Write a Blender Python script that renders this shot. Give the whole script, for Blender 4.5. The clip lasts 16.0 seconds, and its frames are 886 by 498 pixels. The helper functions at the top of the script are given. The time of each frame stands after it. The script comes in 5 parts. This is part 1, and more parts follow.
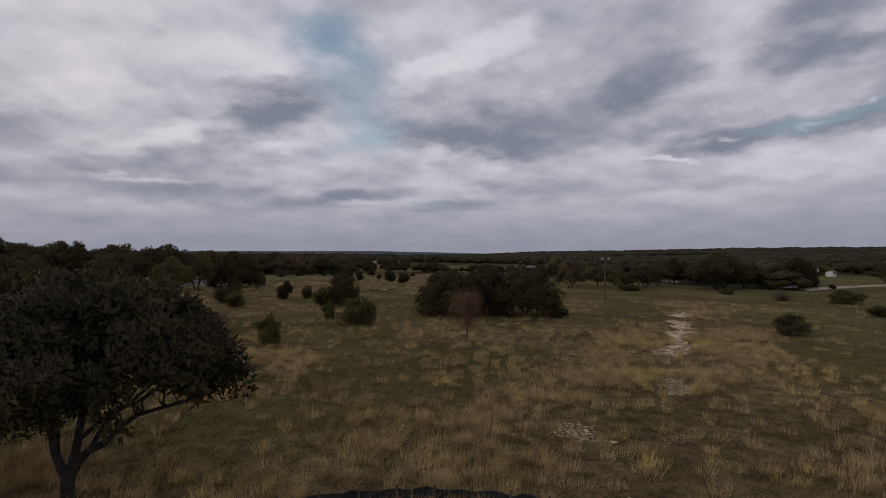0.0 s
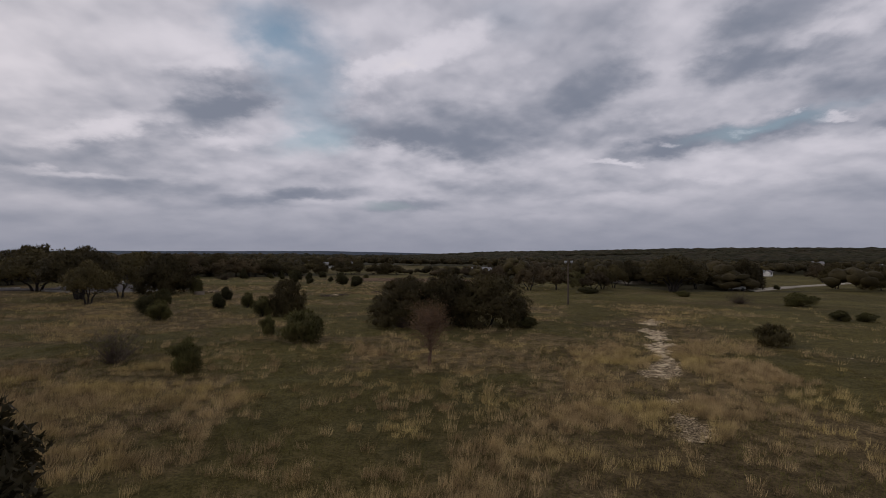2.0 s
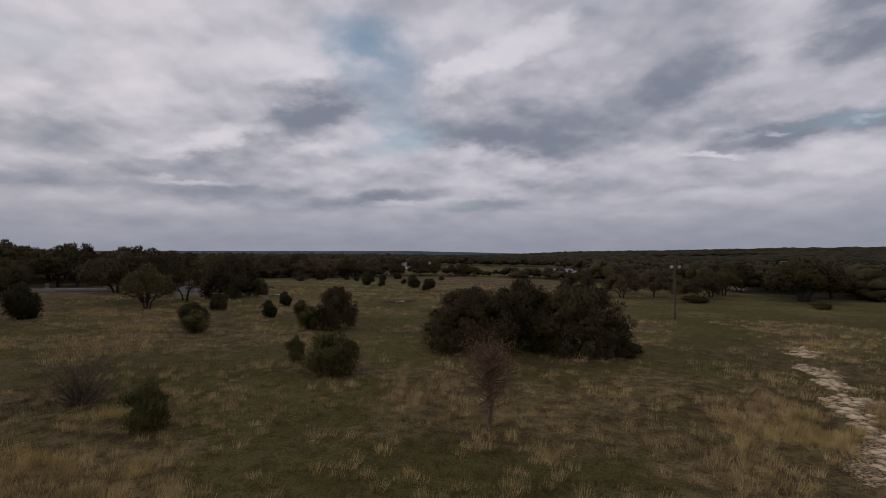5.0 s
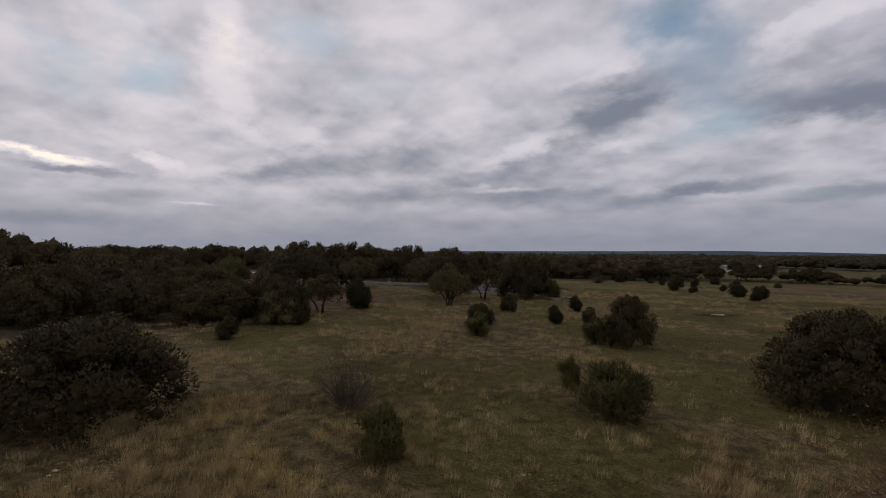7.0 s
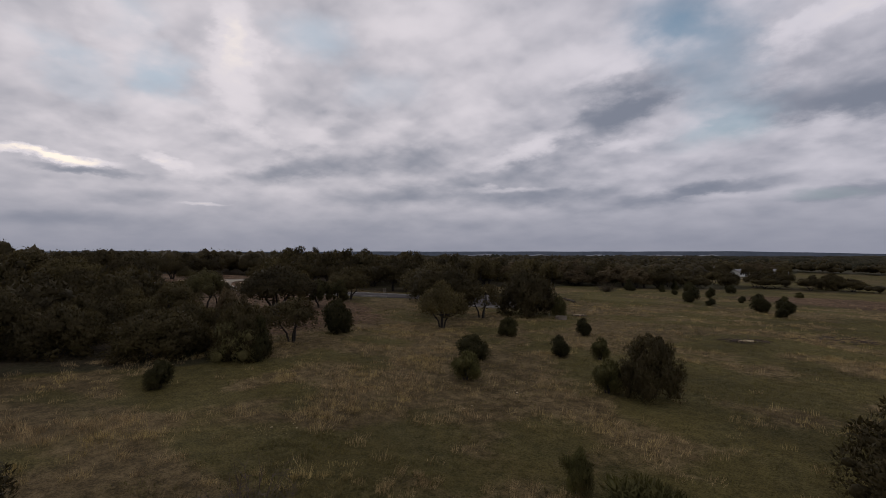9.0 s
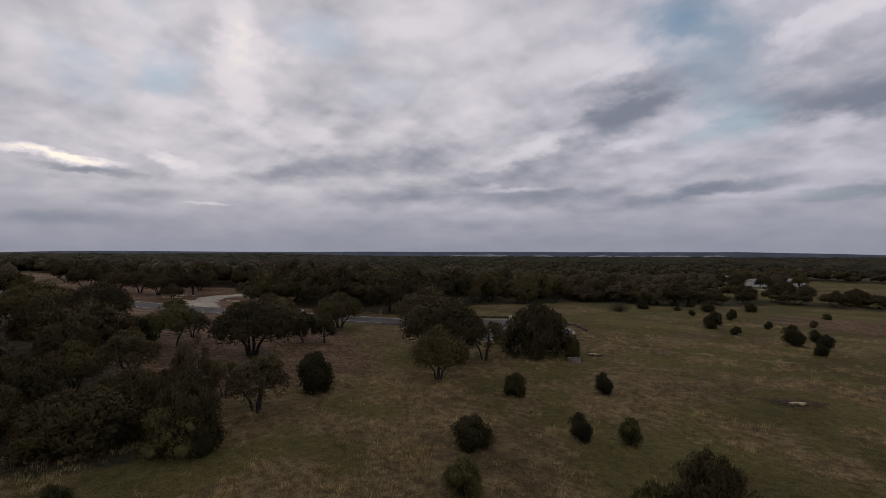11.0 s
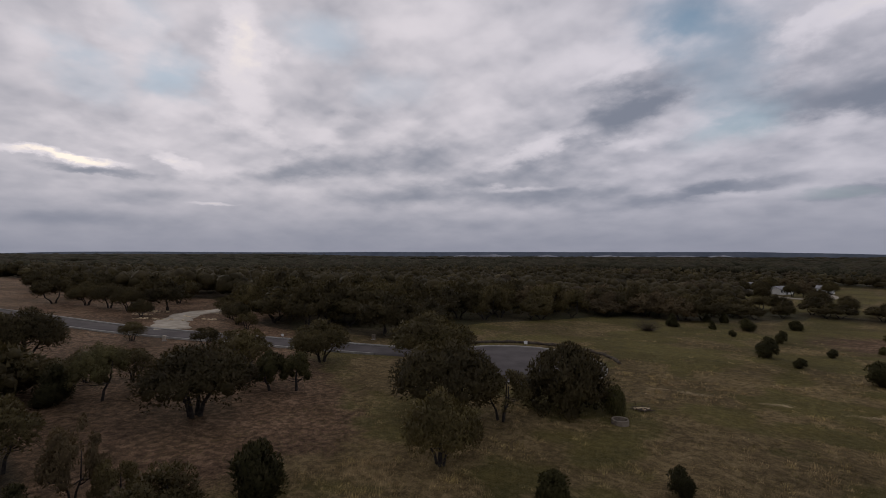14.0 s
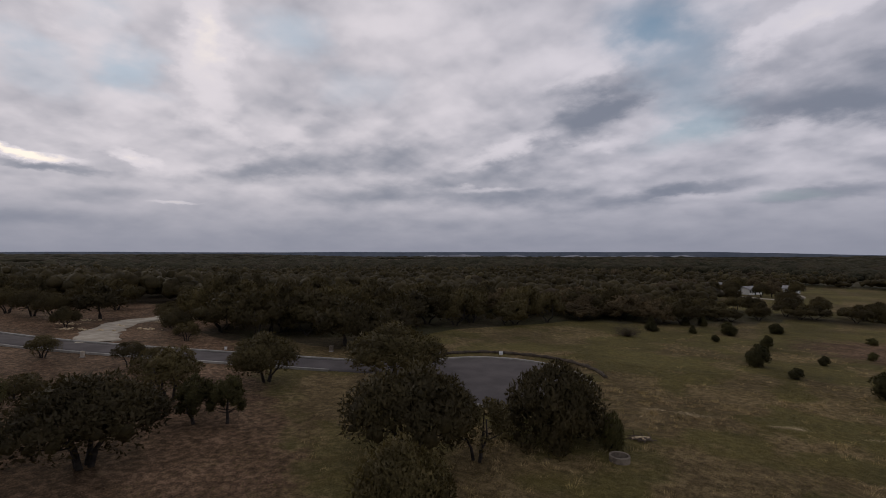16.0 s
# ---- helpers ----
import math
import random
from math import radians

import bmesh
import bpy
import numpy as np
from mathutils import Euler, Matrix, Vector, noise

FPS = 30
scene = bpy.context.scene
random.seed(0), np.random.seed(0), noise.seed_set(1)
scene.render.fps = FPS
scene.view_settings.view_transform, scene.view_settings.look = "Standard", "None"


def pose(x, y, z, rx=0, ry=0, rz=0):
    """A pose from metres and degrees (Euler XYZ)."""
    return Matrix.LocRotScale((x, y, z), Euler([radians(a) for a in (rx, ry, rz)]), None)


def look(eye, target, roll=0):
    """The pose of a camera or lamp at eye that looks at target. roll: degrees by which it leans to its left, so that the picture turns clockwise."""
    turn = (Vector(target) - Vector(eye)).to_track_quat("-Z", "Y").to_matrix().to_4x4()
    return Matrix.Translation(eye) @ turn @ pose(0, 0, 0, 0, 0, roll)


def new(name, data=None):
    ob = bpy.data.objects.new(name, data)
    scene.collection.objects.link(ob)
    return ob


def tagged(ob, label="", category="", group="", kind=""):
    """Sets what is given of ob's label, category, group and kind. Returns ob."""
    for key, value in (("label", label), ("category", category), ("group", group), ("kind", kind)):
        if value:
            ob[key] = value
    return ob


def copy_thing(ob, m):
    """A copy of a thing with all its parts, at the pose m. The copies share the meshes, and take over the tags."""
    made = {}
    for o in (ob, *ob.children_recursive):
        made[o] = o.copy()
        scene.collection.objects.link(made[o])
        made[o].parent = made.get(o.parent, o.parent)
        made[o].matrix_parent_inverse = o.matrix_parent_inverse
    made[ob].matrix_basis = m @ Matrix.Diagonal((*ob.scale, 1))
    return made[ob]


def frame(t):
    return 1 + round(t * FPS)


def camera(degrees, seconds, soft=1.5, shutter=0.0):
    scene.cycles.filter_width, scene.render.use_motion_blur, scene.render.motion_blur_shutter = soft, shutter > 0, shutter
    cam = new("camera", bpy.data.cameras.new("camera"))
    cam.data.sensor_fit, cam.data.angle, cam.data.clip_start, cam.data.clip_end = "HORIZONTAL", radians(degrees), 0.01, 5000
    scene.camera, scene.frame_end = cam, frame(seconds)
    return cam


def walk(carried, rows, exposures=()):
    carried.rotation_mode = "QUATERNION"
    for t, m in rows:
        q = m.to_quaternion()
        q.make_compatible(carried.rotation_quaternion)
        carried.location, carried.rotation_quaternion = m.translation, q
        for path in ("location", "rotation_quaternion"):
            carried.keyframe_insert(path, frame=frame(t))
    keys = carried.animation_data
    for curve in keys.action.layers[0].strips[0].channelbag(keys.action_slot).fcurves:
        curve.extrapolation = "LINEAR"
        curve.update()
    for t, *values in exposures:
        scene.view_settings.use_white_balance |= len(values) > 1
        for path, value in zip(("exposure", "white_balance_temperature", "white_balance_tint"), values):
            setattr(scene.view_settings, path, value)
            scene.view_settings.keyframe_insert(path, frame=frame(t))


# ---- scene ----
cam = camera(85.2, 16.0, soft=0.9)
PATH = [
    (0.00, pose(0.000, 0.000, 6.676, 90.42, 0.03, 0.54)),
    (0.50, pose(-0.170, 0.981, 6.789, 90.42, 0.03, -3.42)),
    (1.00, pose(-0.256, 2.102, 6.903, 90.42, -0.05, -3.99)),
    (1.50, pose(-0.336, 3.431, 7.017, 90.40, 0.02, -4.45)),
    (2.00, pose(-0.347, 4.882, 7.108, 90.42, 0.01, -4.91)),
    (2.50, pose(-0.288, 6.497, 7.138, 90.40, -0.01, -7.03)),
    (3.00, pose(-0.231, 8.221, 7.183, 90.38, 0.03, -7.19)),
    (3.70, pose(0.108, 10.419, 7.271, 90.41, 0.02, -7.35)),
    (4.40, pose(0.664, 12.406, 7.404, 90.41, 0.02, -6.40)),
    (4.85, pose(0.963, 13.725, 7.472, 90.41, 0.02, 0.60)),
    (5.30, pose(1.100, 15.177, 7.534, 90.38, 0.03, 15.95)),
    (5.50, pose(1.080, 15.892, 7.512, 90.40, 0.03, 23.92)),
    (6.00, pose(0.916, 17.559, 7.488, 90.42, 0.02, 38.20)),
    (6.50, pose(0.596, 18.998, 7.551, 90.42, -0.01, 39.15)),
    (7.00, pose(0.025, 20.538, 7.599, 90.43, 0.00, 39.51)),
    (7.50, pose(-0.561, 22.039, 7.748, 90.41, -0.01, 39.74)),
    (8.00, pose(-1.279, 23.664, 8.118, 90.41, -0.03, 39.85)),
    (8.50, pose(-2.184, 25.391, 8.730, 90.44, 0.02, 40.09)),
    (9.00, pose(-3.044, 27.056, 9.528, 90.44, 0.01, 40.25)),
    (11.30, pose(-8.524, 34.699, 14.363, 90.43, -0.04, 40.84)),
    (11.50, pose(-9.145, 35.423, 14.670, 90.45, 0.03, 40.96)),
    (12.00, pose(-10.742, 37.284, 15.354, 90.42, -0.01, 41.18)),
    (12.50, pose(-12.429, 39.139, 15.842, 90.37, -0.04, 41.21)),
    (13.00, pose(-14.042, 41.044, 16.146, 90.38, 0.02, 41.20)),
    (13.50, pose(-15.677, 42.998, 16.320, 90.38, 0.03, 41.22)),
    (14.00, pose(-17.282, 44.883, 16.452, 90.40, -0.02, 41.15)),
    (14.50, pose(-18.776, 46.716, 16.480, 90.43, 0.00, 41.10)),
    (15.00, pose(-20.170, 48.477, 16.552, 90.42, 0.04, 39.42)),
    (15.50, pose(-21.478, 50.137, 16.621, 90.43, -0.00, 38.53)),
    (16.00, pose(-22.684, 51.873, 16.640, 90.40, 0.01, 37.55)),
]
walk(cam, PATH)

# ---- world, sun ----
rng = np.random.default_rng(7)
GLOW_AZ, GLOW_EL = radians(76.0), radians(16.0)   # the low sun behind the cloud, left of +y
SUN_DIR = Vector((-math.sin(GLOW_AZ) * math.cos(GLOW_EL), math.cos(GLOW_AZ) * math.cos(GLOW_EL), math.sin(GLOW_EL)))


class Nodes:
    """Short-hand for building a node tree."""

    def __init__(self, tree):
        self.tree = tree
        tree.nodes.clear()

    def add(self, kind, props=None, **ins):
        n = self.tree.nodes.new(kind)
        for k, v in (props or {}).items():
            setattr(n, k, v)
        for k, v in ins.items():
            self.put(n, k.replace("_", " "), v)
        return n

    def put(self, n, key, v):
        sock = n.inputs[int(key[1:])] if key[0] == "i" and key[1:].isdigit() else n.inputs[key]
        if isinstance(v, bpy.types.NodeSocket):
            self.tree.links.new(v, sock)
        else:
            sock.default_value = v

    def math(self, op, a, b=0.0, clamp=False):
        return self.add("ShaderNodeMath", {"operation": op, "use_clamp": clamp}, i0=a, i1=b).outputs[0]

    def mix(self, f, a, b, mode="MIX"):
        n = self.add("ShaderNodeMix", {"data_type": "RGBA", "blend_type": mode})
        self.put(n, "i0", f)
        self.put(n, "i6", a)
        self.put(n, "i7", b)
        return n.outputs[2]

    def ramp(self, f, lo, hi):
        n = self.add("ShaderNodeMapRange", {"interpolation_type": "SMOOTHSTEP"}, Value=f)
        n.inputs[1].default_value, n.inputs[2].default_value = lo, hi
        return n.outputs[0]

    def noise(self, vec, scale, detail=4.0, rough=0.55, distortion=0.0):
        n = self.add("ShaderNodeTexNoise", None, Scale=scale, Detail=detail, Roughness=rough, Distortion=distortion)
        if vec is not None:
            self.put(n, "Vector", vec)
        return n.outputs[0]


def rgb(r, g, b):
    return (r, g, b, 1.0)


def make_world():
    w = bpy.data.worlds.new("sky")
    scene.world = w
    w.use_nodes = True
    k = Nodes(w.node_tree)
    sky = k.add("ShaderNodeTexSky", {"sky_type": "NISHITA", "sun_disc": False, "sun_elevation": GLOW_EL, "sun_rotation": -GLOW_AZ, "air_density": 1.0, "dust_density": 0.6})
    blue = k.mix(1.0, k.mix(1.0, sky.outputs[0], rgb(*SKY_BLUE), "MULTIPLY"), rgb(0.39, 0.485, 0.60), "DARKEN")
    co = k.add("ShaderNodeTexCoord").outputs["Generated"]
    sep = k.add("ShaderNodeSeparateXYZ", None, Vector=co)
    # azimuth (left of +y) and height in degrees; the noise is drawn out sideways towards the horizon
    az = k.math("MULTIPLY", k.math("ARCTAN2", k.math("MULTIPLY", sep.outputs[0], -1.0), sep.outputs[1]), 57.2958)
    el = k.math("MULTIPLY", k.math("ARCSINE", sep.outputs[2]), 57.2958)
    # the cloud deck as a flat sheet overhead, drawn together towards the horizon
    deck = k.math("DIVIDE", 2.3, k.math("ADD", k.math("MAXIMUM", sep.outputs[2], 0.0), 0.30))
    turned = k.add("ShaderNodeCombineXYZ", None, X=k.math("MULTIPLY", sep.outputs[0], deck), Y=k.math("MULTIPLY", sep.outputs[1], deck), Z=0.0).outputs[0]

    def higher(v, amount):
        return k.add("ShaderNodeVectorMath", {"operation": "SCALE"}, i0=v, Scale=1.0 - amount).outputs[0]

    def warped(v, scale, amount):
        n = k.add("ShaderNodeTexNoise", None, Vector=v, Scale=scale, Detail=4.0, Roughness=0.55).outputs["Color"]
        n = k.add("ShaderNodeVectorMath", {"operation": "SUBTRACT"}, i0=n, i1=(0.5, 0.5, 0.5)).outputs[0]
        n = k.add("ShaderNodeVectorMath", {"operation": "SCALE"}, i0=n, Scale=amount).outputs[0]
        return k.add("ShaderNodeVectorMath", {"operation": "ADD"}, i0=v, i1=n).outputs[0]

    # heaped cloud: its upper side is lighter than its base
    folded = warped(turned, 1.1, 0.22)
    big = k.noise(folded, 0.8, 3.0, 0.5)
    heap = k.math("SUBTRACT", k.noise(folded, 1.2, 4.0, 0.45), k.noise(higher(folded, 0.06), 1.2, 4.0, 0.45))
    puff = k.math("SUBTRACT", k.noise(folded, 3.2, 3.0, 0.45), k.noise(higher(folded, 0.022), 3.2, 3.0, 0.45))
    fine = k.noise(folded, 2.0, 5.0, 0.48)
    ruff = k.math("MINIMUM", k.math("MULTIPLY", k.math("MAXIMUM", el, 0.0), 0.55), 9.0)
    wob = k.noise(turned, 2.4, 7.0, 0.6)
    wob2 = k.noise(k.add("ShaderNodeMapping", None, Vector=turned, Location=(7, 3, 1)).outputs[0], 2.4, 7.0, 0.6)
    az = k.math("ADD", az, k.math("MULTIPLY", k.math("SUBTRACT", wob, 0.5), k.math("MULTIPLY", ruff, 1.15)))
    el = k.math("ADD", el, k.math("MULTIPLY", k.math("SUBTRACT", wob2, 0.5), k.math("MULTIPLY", ruff, 0.6)))
    place = k.add("ShaderNodeCombineXYZ", None, X=az, Y=el, Z=0.0).outputs[0]

    def banks(rows, after):
        # each list waits for the one before it, which keeps the shader small
        spot = k.add("ShaderNodeVectorMath", {"operation": "ADD"}, i0=place, i1=k.math("MULTIPLY", after, 1e-5)).outputs[0]
        total = None
        for a, e, ra, re, tilt, amount in rows:
            m = k.add("ShaderNodeMapping", {"vector_type": "TEXTURE"}, Vector=spot, Location=(a, e, 0), Rotation=(0, 0, radians(-tilt)), Scale=(ra, re, 1))
            q = k.add("ShaderNodeVectorMath", {"operation": "DOT_PRODUCT"}, i0=m.outputs[0], i1=m.outputs[0]).outputs["Value"]
            w = k.math("MAXIMUM", k.math("SUBTRACT", 1.0, k.math("MULTIPLY", q, 0.36)), 0.0)
            v = k.math("MULTIPLY", k.math("MULTIPLY", w, w), amount)
            total = v if total is None else k.math("ADD", total, v)
        return total

    rough = k.math("ADD", 0.35, k.math("MULTIPLY", k.ramp(el, 2.0, 14.0), 0.65))
    base = k.math("ADD", k.math("MULTIPLY", k.math("SUBTRACT", 0.5, big), 0.55), k.math("MULTIPLY", k.math("SUBTRACT", 0.54, fine), 0.5))
    base = k.math("ADD", base, k.math("MULTIPLY", k.math("ADD", k.math("MULTIPLY", heap, 0.9), k.math("MULTIPLY", puff, 0.42)), rough))
    cells = k.add("ShaderNodeTexVoronoi", {"feature": "SMOOTH_F1"}, Vector=warped(turned, 2.0, 0.3), Scale=2.6, Detail=2.0, Roughness=0.5, Smoothness=0.7).outputs["Distance"]
    lum = k.math("ADD", base, k.math("MULTIPLY", k.math("SUBTRACT", 0.5, cells), k.math("MULTIPLY", rough, 0.28)))
    for rows in (BANKS_A, BANKS_B, BANKS_C, BANKS_D, BANKS_E, BANKS_G):
        lum = k.math("ADD", lum, banks(rows, lum))
    cloud = k.mix(k.ramp(lum, -0.72, 0.50), rgb(*CLOUD_DARK), rgb(*CLOUD_LIT))
    thin = k.math("MULTIPLY", banks(BLUE_GAPS, lum), k.ramp(lum, 0.45, 0.0), True)
    cloud = k.mix(thin, cloud, blue)
    cloud = k.mix(k.ramp(lum, 0.45, 1.25), cloud, rgb(*CLOUD_GLOW))
    sd = k.add("ShaderNodeVectorMath", {"operation": "DOT_PRODUCT"}, i0=co, i1=tuple(SUN_DIR)).outputs["Value"]
    near = k.math("MULTIPLY", k.ramp(sd, 0.45, 1.0), 0.45)
    cloud = k.mix(near, cloud, k.mix(1.0, cloud, rgb(1.28, 1.22, 1.12), "MULTIPLY"))
    low = k.ramp(sep.outputs[2], 0.15, 0.0)
    cloud = k.mix(k.math("MULTIPLY", low, 0.8), cloud, rgb(*CLOUD_LOW))
    ground = k.ramp(sep.outputs[2], -0.01, -0.06)
    cloud = k.mix(ground, cloud, rgb(0.03, 0.03, 0.02))
    bg = k.add("ShaderNodeBackground", None, Color=cloud, Strength=1.0)
    k.add("ShaderNodeOutputWorld", None, Surface=bg.outputs[0])


# cloud banks: azimuth, height, spread across and up in degrees, tilt, lightness
BANKS_A = [
    (7.5, 14.7, 3.8, 1.82, 3.7, -0.2),
    (1.1, 14.4, 6.9, 2.99, 2.0, -0.42),
    (-6.2, 12.2, 7.1, 1.54, -7.5, -0.42),
    (-10.9, 13.6, 5.4, 2.85, -0.9, -0.32),
    (-15.3, 17.8, 9.2, 3.32, 11.5, -0.28),
    (-22.7, 18.0, 4.4, 1.88, 19.6, -0.36),
    (-0.2, 5.5, 4.6, 0.53, 2.7, -0.45),
    (-29.3, 11.4, 4.9, 1.02, 8.1, -0.5),
    (-35.8, 11.9, 5.7, 1.13, 7.0, -0.5),
    (-41.2, 12.2, 3.2, 1.28, 1.3, -0.4),
    (-28.7, 13.8, 7.6, 0.88, 2.9, -0.2),
    (-37.9, 18.3, 5.7, 1.56, 2.7, -0.55),
    (-40.1, 22.8, 5.2, 1.82, 2.3, -0.4),
    (-47.2, 14.9, 5.1, 1.83, 6.7, -0.42),
    (-49.7, 11.0, 2.2, 0.76, 0.7, -0.36),
    (-45.6, 18.4, 2.9, 0.95, 20.5, -0.15),
]
BANKS_B = [
    (-45.2, 5.4, 8.8, 1.26, -4.2, -0.22),
    (-18.9, 24.0, 7.7, 2.75, 13.2, -0.12),
    (-14.9, 6.8, 7.3, 0.66, -0.9, -0.15),
    (-8.3, 7.8, 6.0, 0.79, -0.1, -0.2),
    (-32.1, 7.1, 7.2, 0.48, -0.0, -0.15),
    (1.1, 11.5, 6.6, 1.28, -4.2, 0.42),
    (-2.9, 22.5, 9.4, 1.26, 18.7, 0.42),
    (2.4, 20.1, 3.3, 1.29, 25.2, 0.25),
    (-30.4, 22.6, 4.5, 4.21, 20.9, 0.3),
    (-32.7, 17.5, 4.4, 1.21, 7.6, 0.12),
    (-24.5, 10.0, 2.4, 0.31, -11.1, 0.5),
    (-30.1, 11.7, 0.8, 0.3, -4.8, 0.6),
    (-37.0, 12.3, 0.7, 0.22, -1.3, 0.5),
    (-41.0, 13.5, 0.7, 0.21, 5.1, 0.45),
    (-43.9, 12.4, 1.5, 0.26, -1.8, 0.45),
    (-35.1, 8.5, 7.9, 1.16, -4.4, 0.25),
]
BANKS_C = [
    (-46.4, 9.5, 4.8, 0.81, -2.6, 0.3),
    (-23.9, 6.1, 4.9, 0.64, -1.8, 0.2),
    (-46.8, 20.0, 2.4, 1.28, 19.0, 0.3),
    (-16.9, 4.1, 3.9, 0.33, -0.7, 0.15),
    (-41.7, 19.8, 2.7, 0.69, 15.8, 0.2),
    (32.8, 8.9, 5.6, 1.56, 0.7, -0.42),
    (27.0, 6.6, 7.3, 1.03, 3.5, -0.4),
    (21.8, 14.5, 5.7, 1.9, 23.9, -0.45),
    (18.0, 16.3, 3.4, 1.25, 27.0, -0.25),
    (13.1, 18.2, 6.3, 2.41, 12.1, -0.25),
    (16.3, 5.8, 7.7, 0.78, 6.1, -0.4),
    (10.0, 6.7, 6.9, 0.74, 2.9, -0.3),
    (46.8, 10.7, 6.0, 1.81, 1.0, -0.4),
    (43.8, 6.7, 8.7, 1.19, 3.3, -0.4),
    (55.6, 10.1, 4.1, 1.39, 12.5, -0.28),
    (60.8, 8.5, 5.7, 0.99, 11.2, -0.36),
]
BANKS_D = [
    (52.1, 13.4, 4.5, 1.62, 31.0, -0.2),
    (77.0, 7.9, 3.8, 0.37, -0.5, -0.5),
    (79.1, 3.2, 5.9, 0.69, 2.5, -0.3),
    (74.7, 5.6, 5.6, 0.5, 3.7, -0.15),
    (66.6, 16.6, 6.6, 2.23, -13.5, -0.12),
    (41.5, 3.2, 13.4, 0.67, 0.0, -0.15),
    (69.8, 7.5, 4.7, 0.46, 0.6, -0.12),
    (63.6, 20.1, 2.4, 5.21, -0.1, 0.5),
    (63.9, 22.7, 1.6, 2.11, 8.5, 0.3),
    (79.3, 8.9, 4.0, 0.36, -3.1, 1.25),
    (70.4, 9.4, 2.2, 0.46, -15.2, 0.65),
    (66.6, 5.1, 1.8, 0.18, 2.4, 0.7),
    (62.3, 13.2, 3.5, 0.89, -21.2, 0.3),
    (73.7, 20.9, 4.3, 1.98, -30.8, 0.28),
    (81.9, 19.0, 2.3, 2.28, -9.3, 0.15),
    (46.8, 26.0, 8.0, 2.16, 2.2, 0.2),
]
BANKS_E = [
    (34.8, 24.3, 11.9, 3.33, -2.4, 0.2),
    (36.1, 16.7, 6.7, 2.76, 12.5, 0.15),
    (29.5, 12.0, 5.8, 0.82, 17.4, 0.42),
    (23.0, 20.9, 7.3, 2.51, 12.7, 0.28),
    (21.2, 19.4, 3.6, 0.9, 21.3, 0.28),
    (19.1, 12.1, 3.5, 0.6, 5.6, 0.25),
    (32.8, 7.4, 5.9, 0.33, 0.9, 0.3),
    (10.8, 5.8, 3.0, 0.29, 3.5, 0.3),
    (75.6, 11.5, 6.9, 1.06, -6.5, 0.2),
]
BANKS_G = [
    (58.0, 19.0, 22.0, 9.0, 0, 0.14),
    (16.0, 17.0, 14.0, 7.0, 0, 0.08),
    (-3.0, 21.0, 14.0, 6.0, 0, 0.1),
    (62.0, 11.0, 16.0, 4.0, 0, 0.1),
]
BLUE_GAPS = [
    (78.7, 18.3, 3.2, 1.15, -16.8, 0.5),
    (70.8, 17.7, 2.8, 2.39, -1.1, 0.75),
    (55.3, 23.2, 3.8, 2.31, 5.2, 0.6),
    (73.0, 23.1, 2.4, 1.84, 12.6, 0.4),
    (13.3, 23.1, 6.0, 2.76, -10.8, 0.95),
    (10.5, 12.6, 4.5, 1.38, 9.7, 0.35),
    (10.5, 17.7, 4.0, 2.62, 17.7, 0.45),
    (77.2, 15.7, 2.6, 1.26, -6.7, 0.3),
    (-38.4, 12.5, 6.4, 0.71, 6.2, 0.5),
    (-12.9, 26.2, 4.0, 2.15, -2.3, 0.2),
    (9.1, 13.7, 3.7, 2.13, 3.9, 0.35),
    (47.5, 18.5, 4.0, 2.1, 1.9, 0.25),
    (1.6, 5.4, 2.8, 0.41, -0.6, 0.35),
]
SKY_BLUE = (0.125, 0.12, 0.112)
CLOUD_LIT = (0.638, 0.612, 0.675)
CLOUD_DARK = (0.20, 0.22, 0.28)
CLOUD_GLOW = (0.95, 0.86, 0.78)
CLOUD_LOW = (0.222, 0.236, 0.300)
make_world()
sun = new("sun", bpy.data.lights.new("sun", "SUN"))
sun.data.energy, sun.data.angle, sun.data.color = 0.5, radians(16), (1.0, 0.9, 0.78)
sun.matrix_world = look(SUN_DIR * 100, (0, 0, 0))


# ---- materials ----
def material(name, build, rough=0.9, metallic=0.0, spec=0.25, thin=0.0):
    """thin: the share of light that goes through, for leaves and blades."""
    m = bpy.data.materials.new(name)
    m.use_nodes = True
    k = Nodes(m.node_tree)
    b = k.add("ShaderNodeBsdfPrincipled", None, Roughness=rough, Metallic=metallic)
    b.inputs["Specular IOR Level"].default_value = spec
    color, height = build(k)
    k.put(b, "Base Color", color)
    if height is not None:
        bump = k.add("ShaderNodeBump", None, Strength=height[1], Distance=height[2], Height=height[0])
        k.put(b, "Normal", bump.outputs[0])
    out = b.outputs[0]
    if thin:
        through_leaf = k.add("ShaderNodeBsdfTranslucent", None, Color=color)
        out = k.add("ShaderNodeMixShader", None, i0=thin, i1=out, i2=through_leaf.outputs[0]).outputs[0]
    k.add("ShaderNodeOutputMaterial", None, Surface=out)
    return m


def objco(k):
    return k.add("ShaderNodeTexCoord").outputs["Object"]


def two_tone(a, b, scale, fine=None, bump=0.4, dist=0.02):
    def build(k):
        co = objco(k)
        n = k.noise(co, scale, 5.0)
        f = k.noise(co, fine or scale * 7, 4.0)
        c = k.mix(k.ramp(n, 0.35, 0.65), rgb(*a), rgb(*b))
        c = k.mix(1.0, c, k.mix(f, rgb(0.72, 0.72, 0.72), rgb(1.2, 1.2, 1.2)), "MULTIPLY")
        return c, (f, bump, dist)
    return build


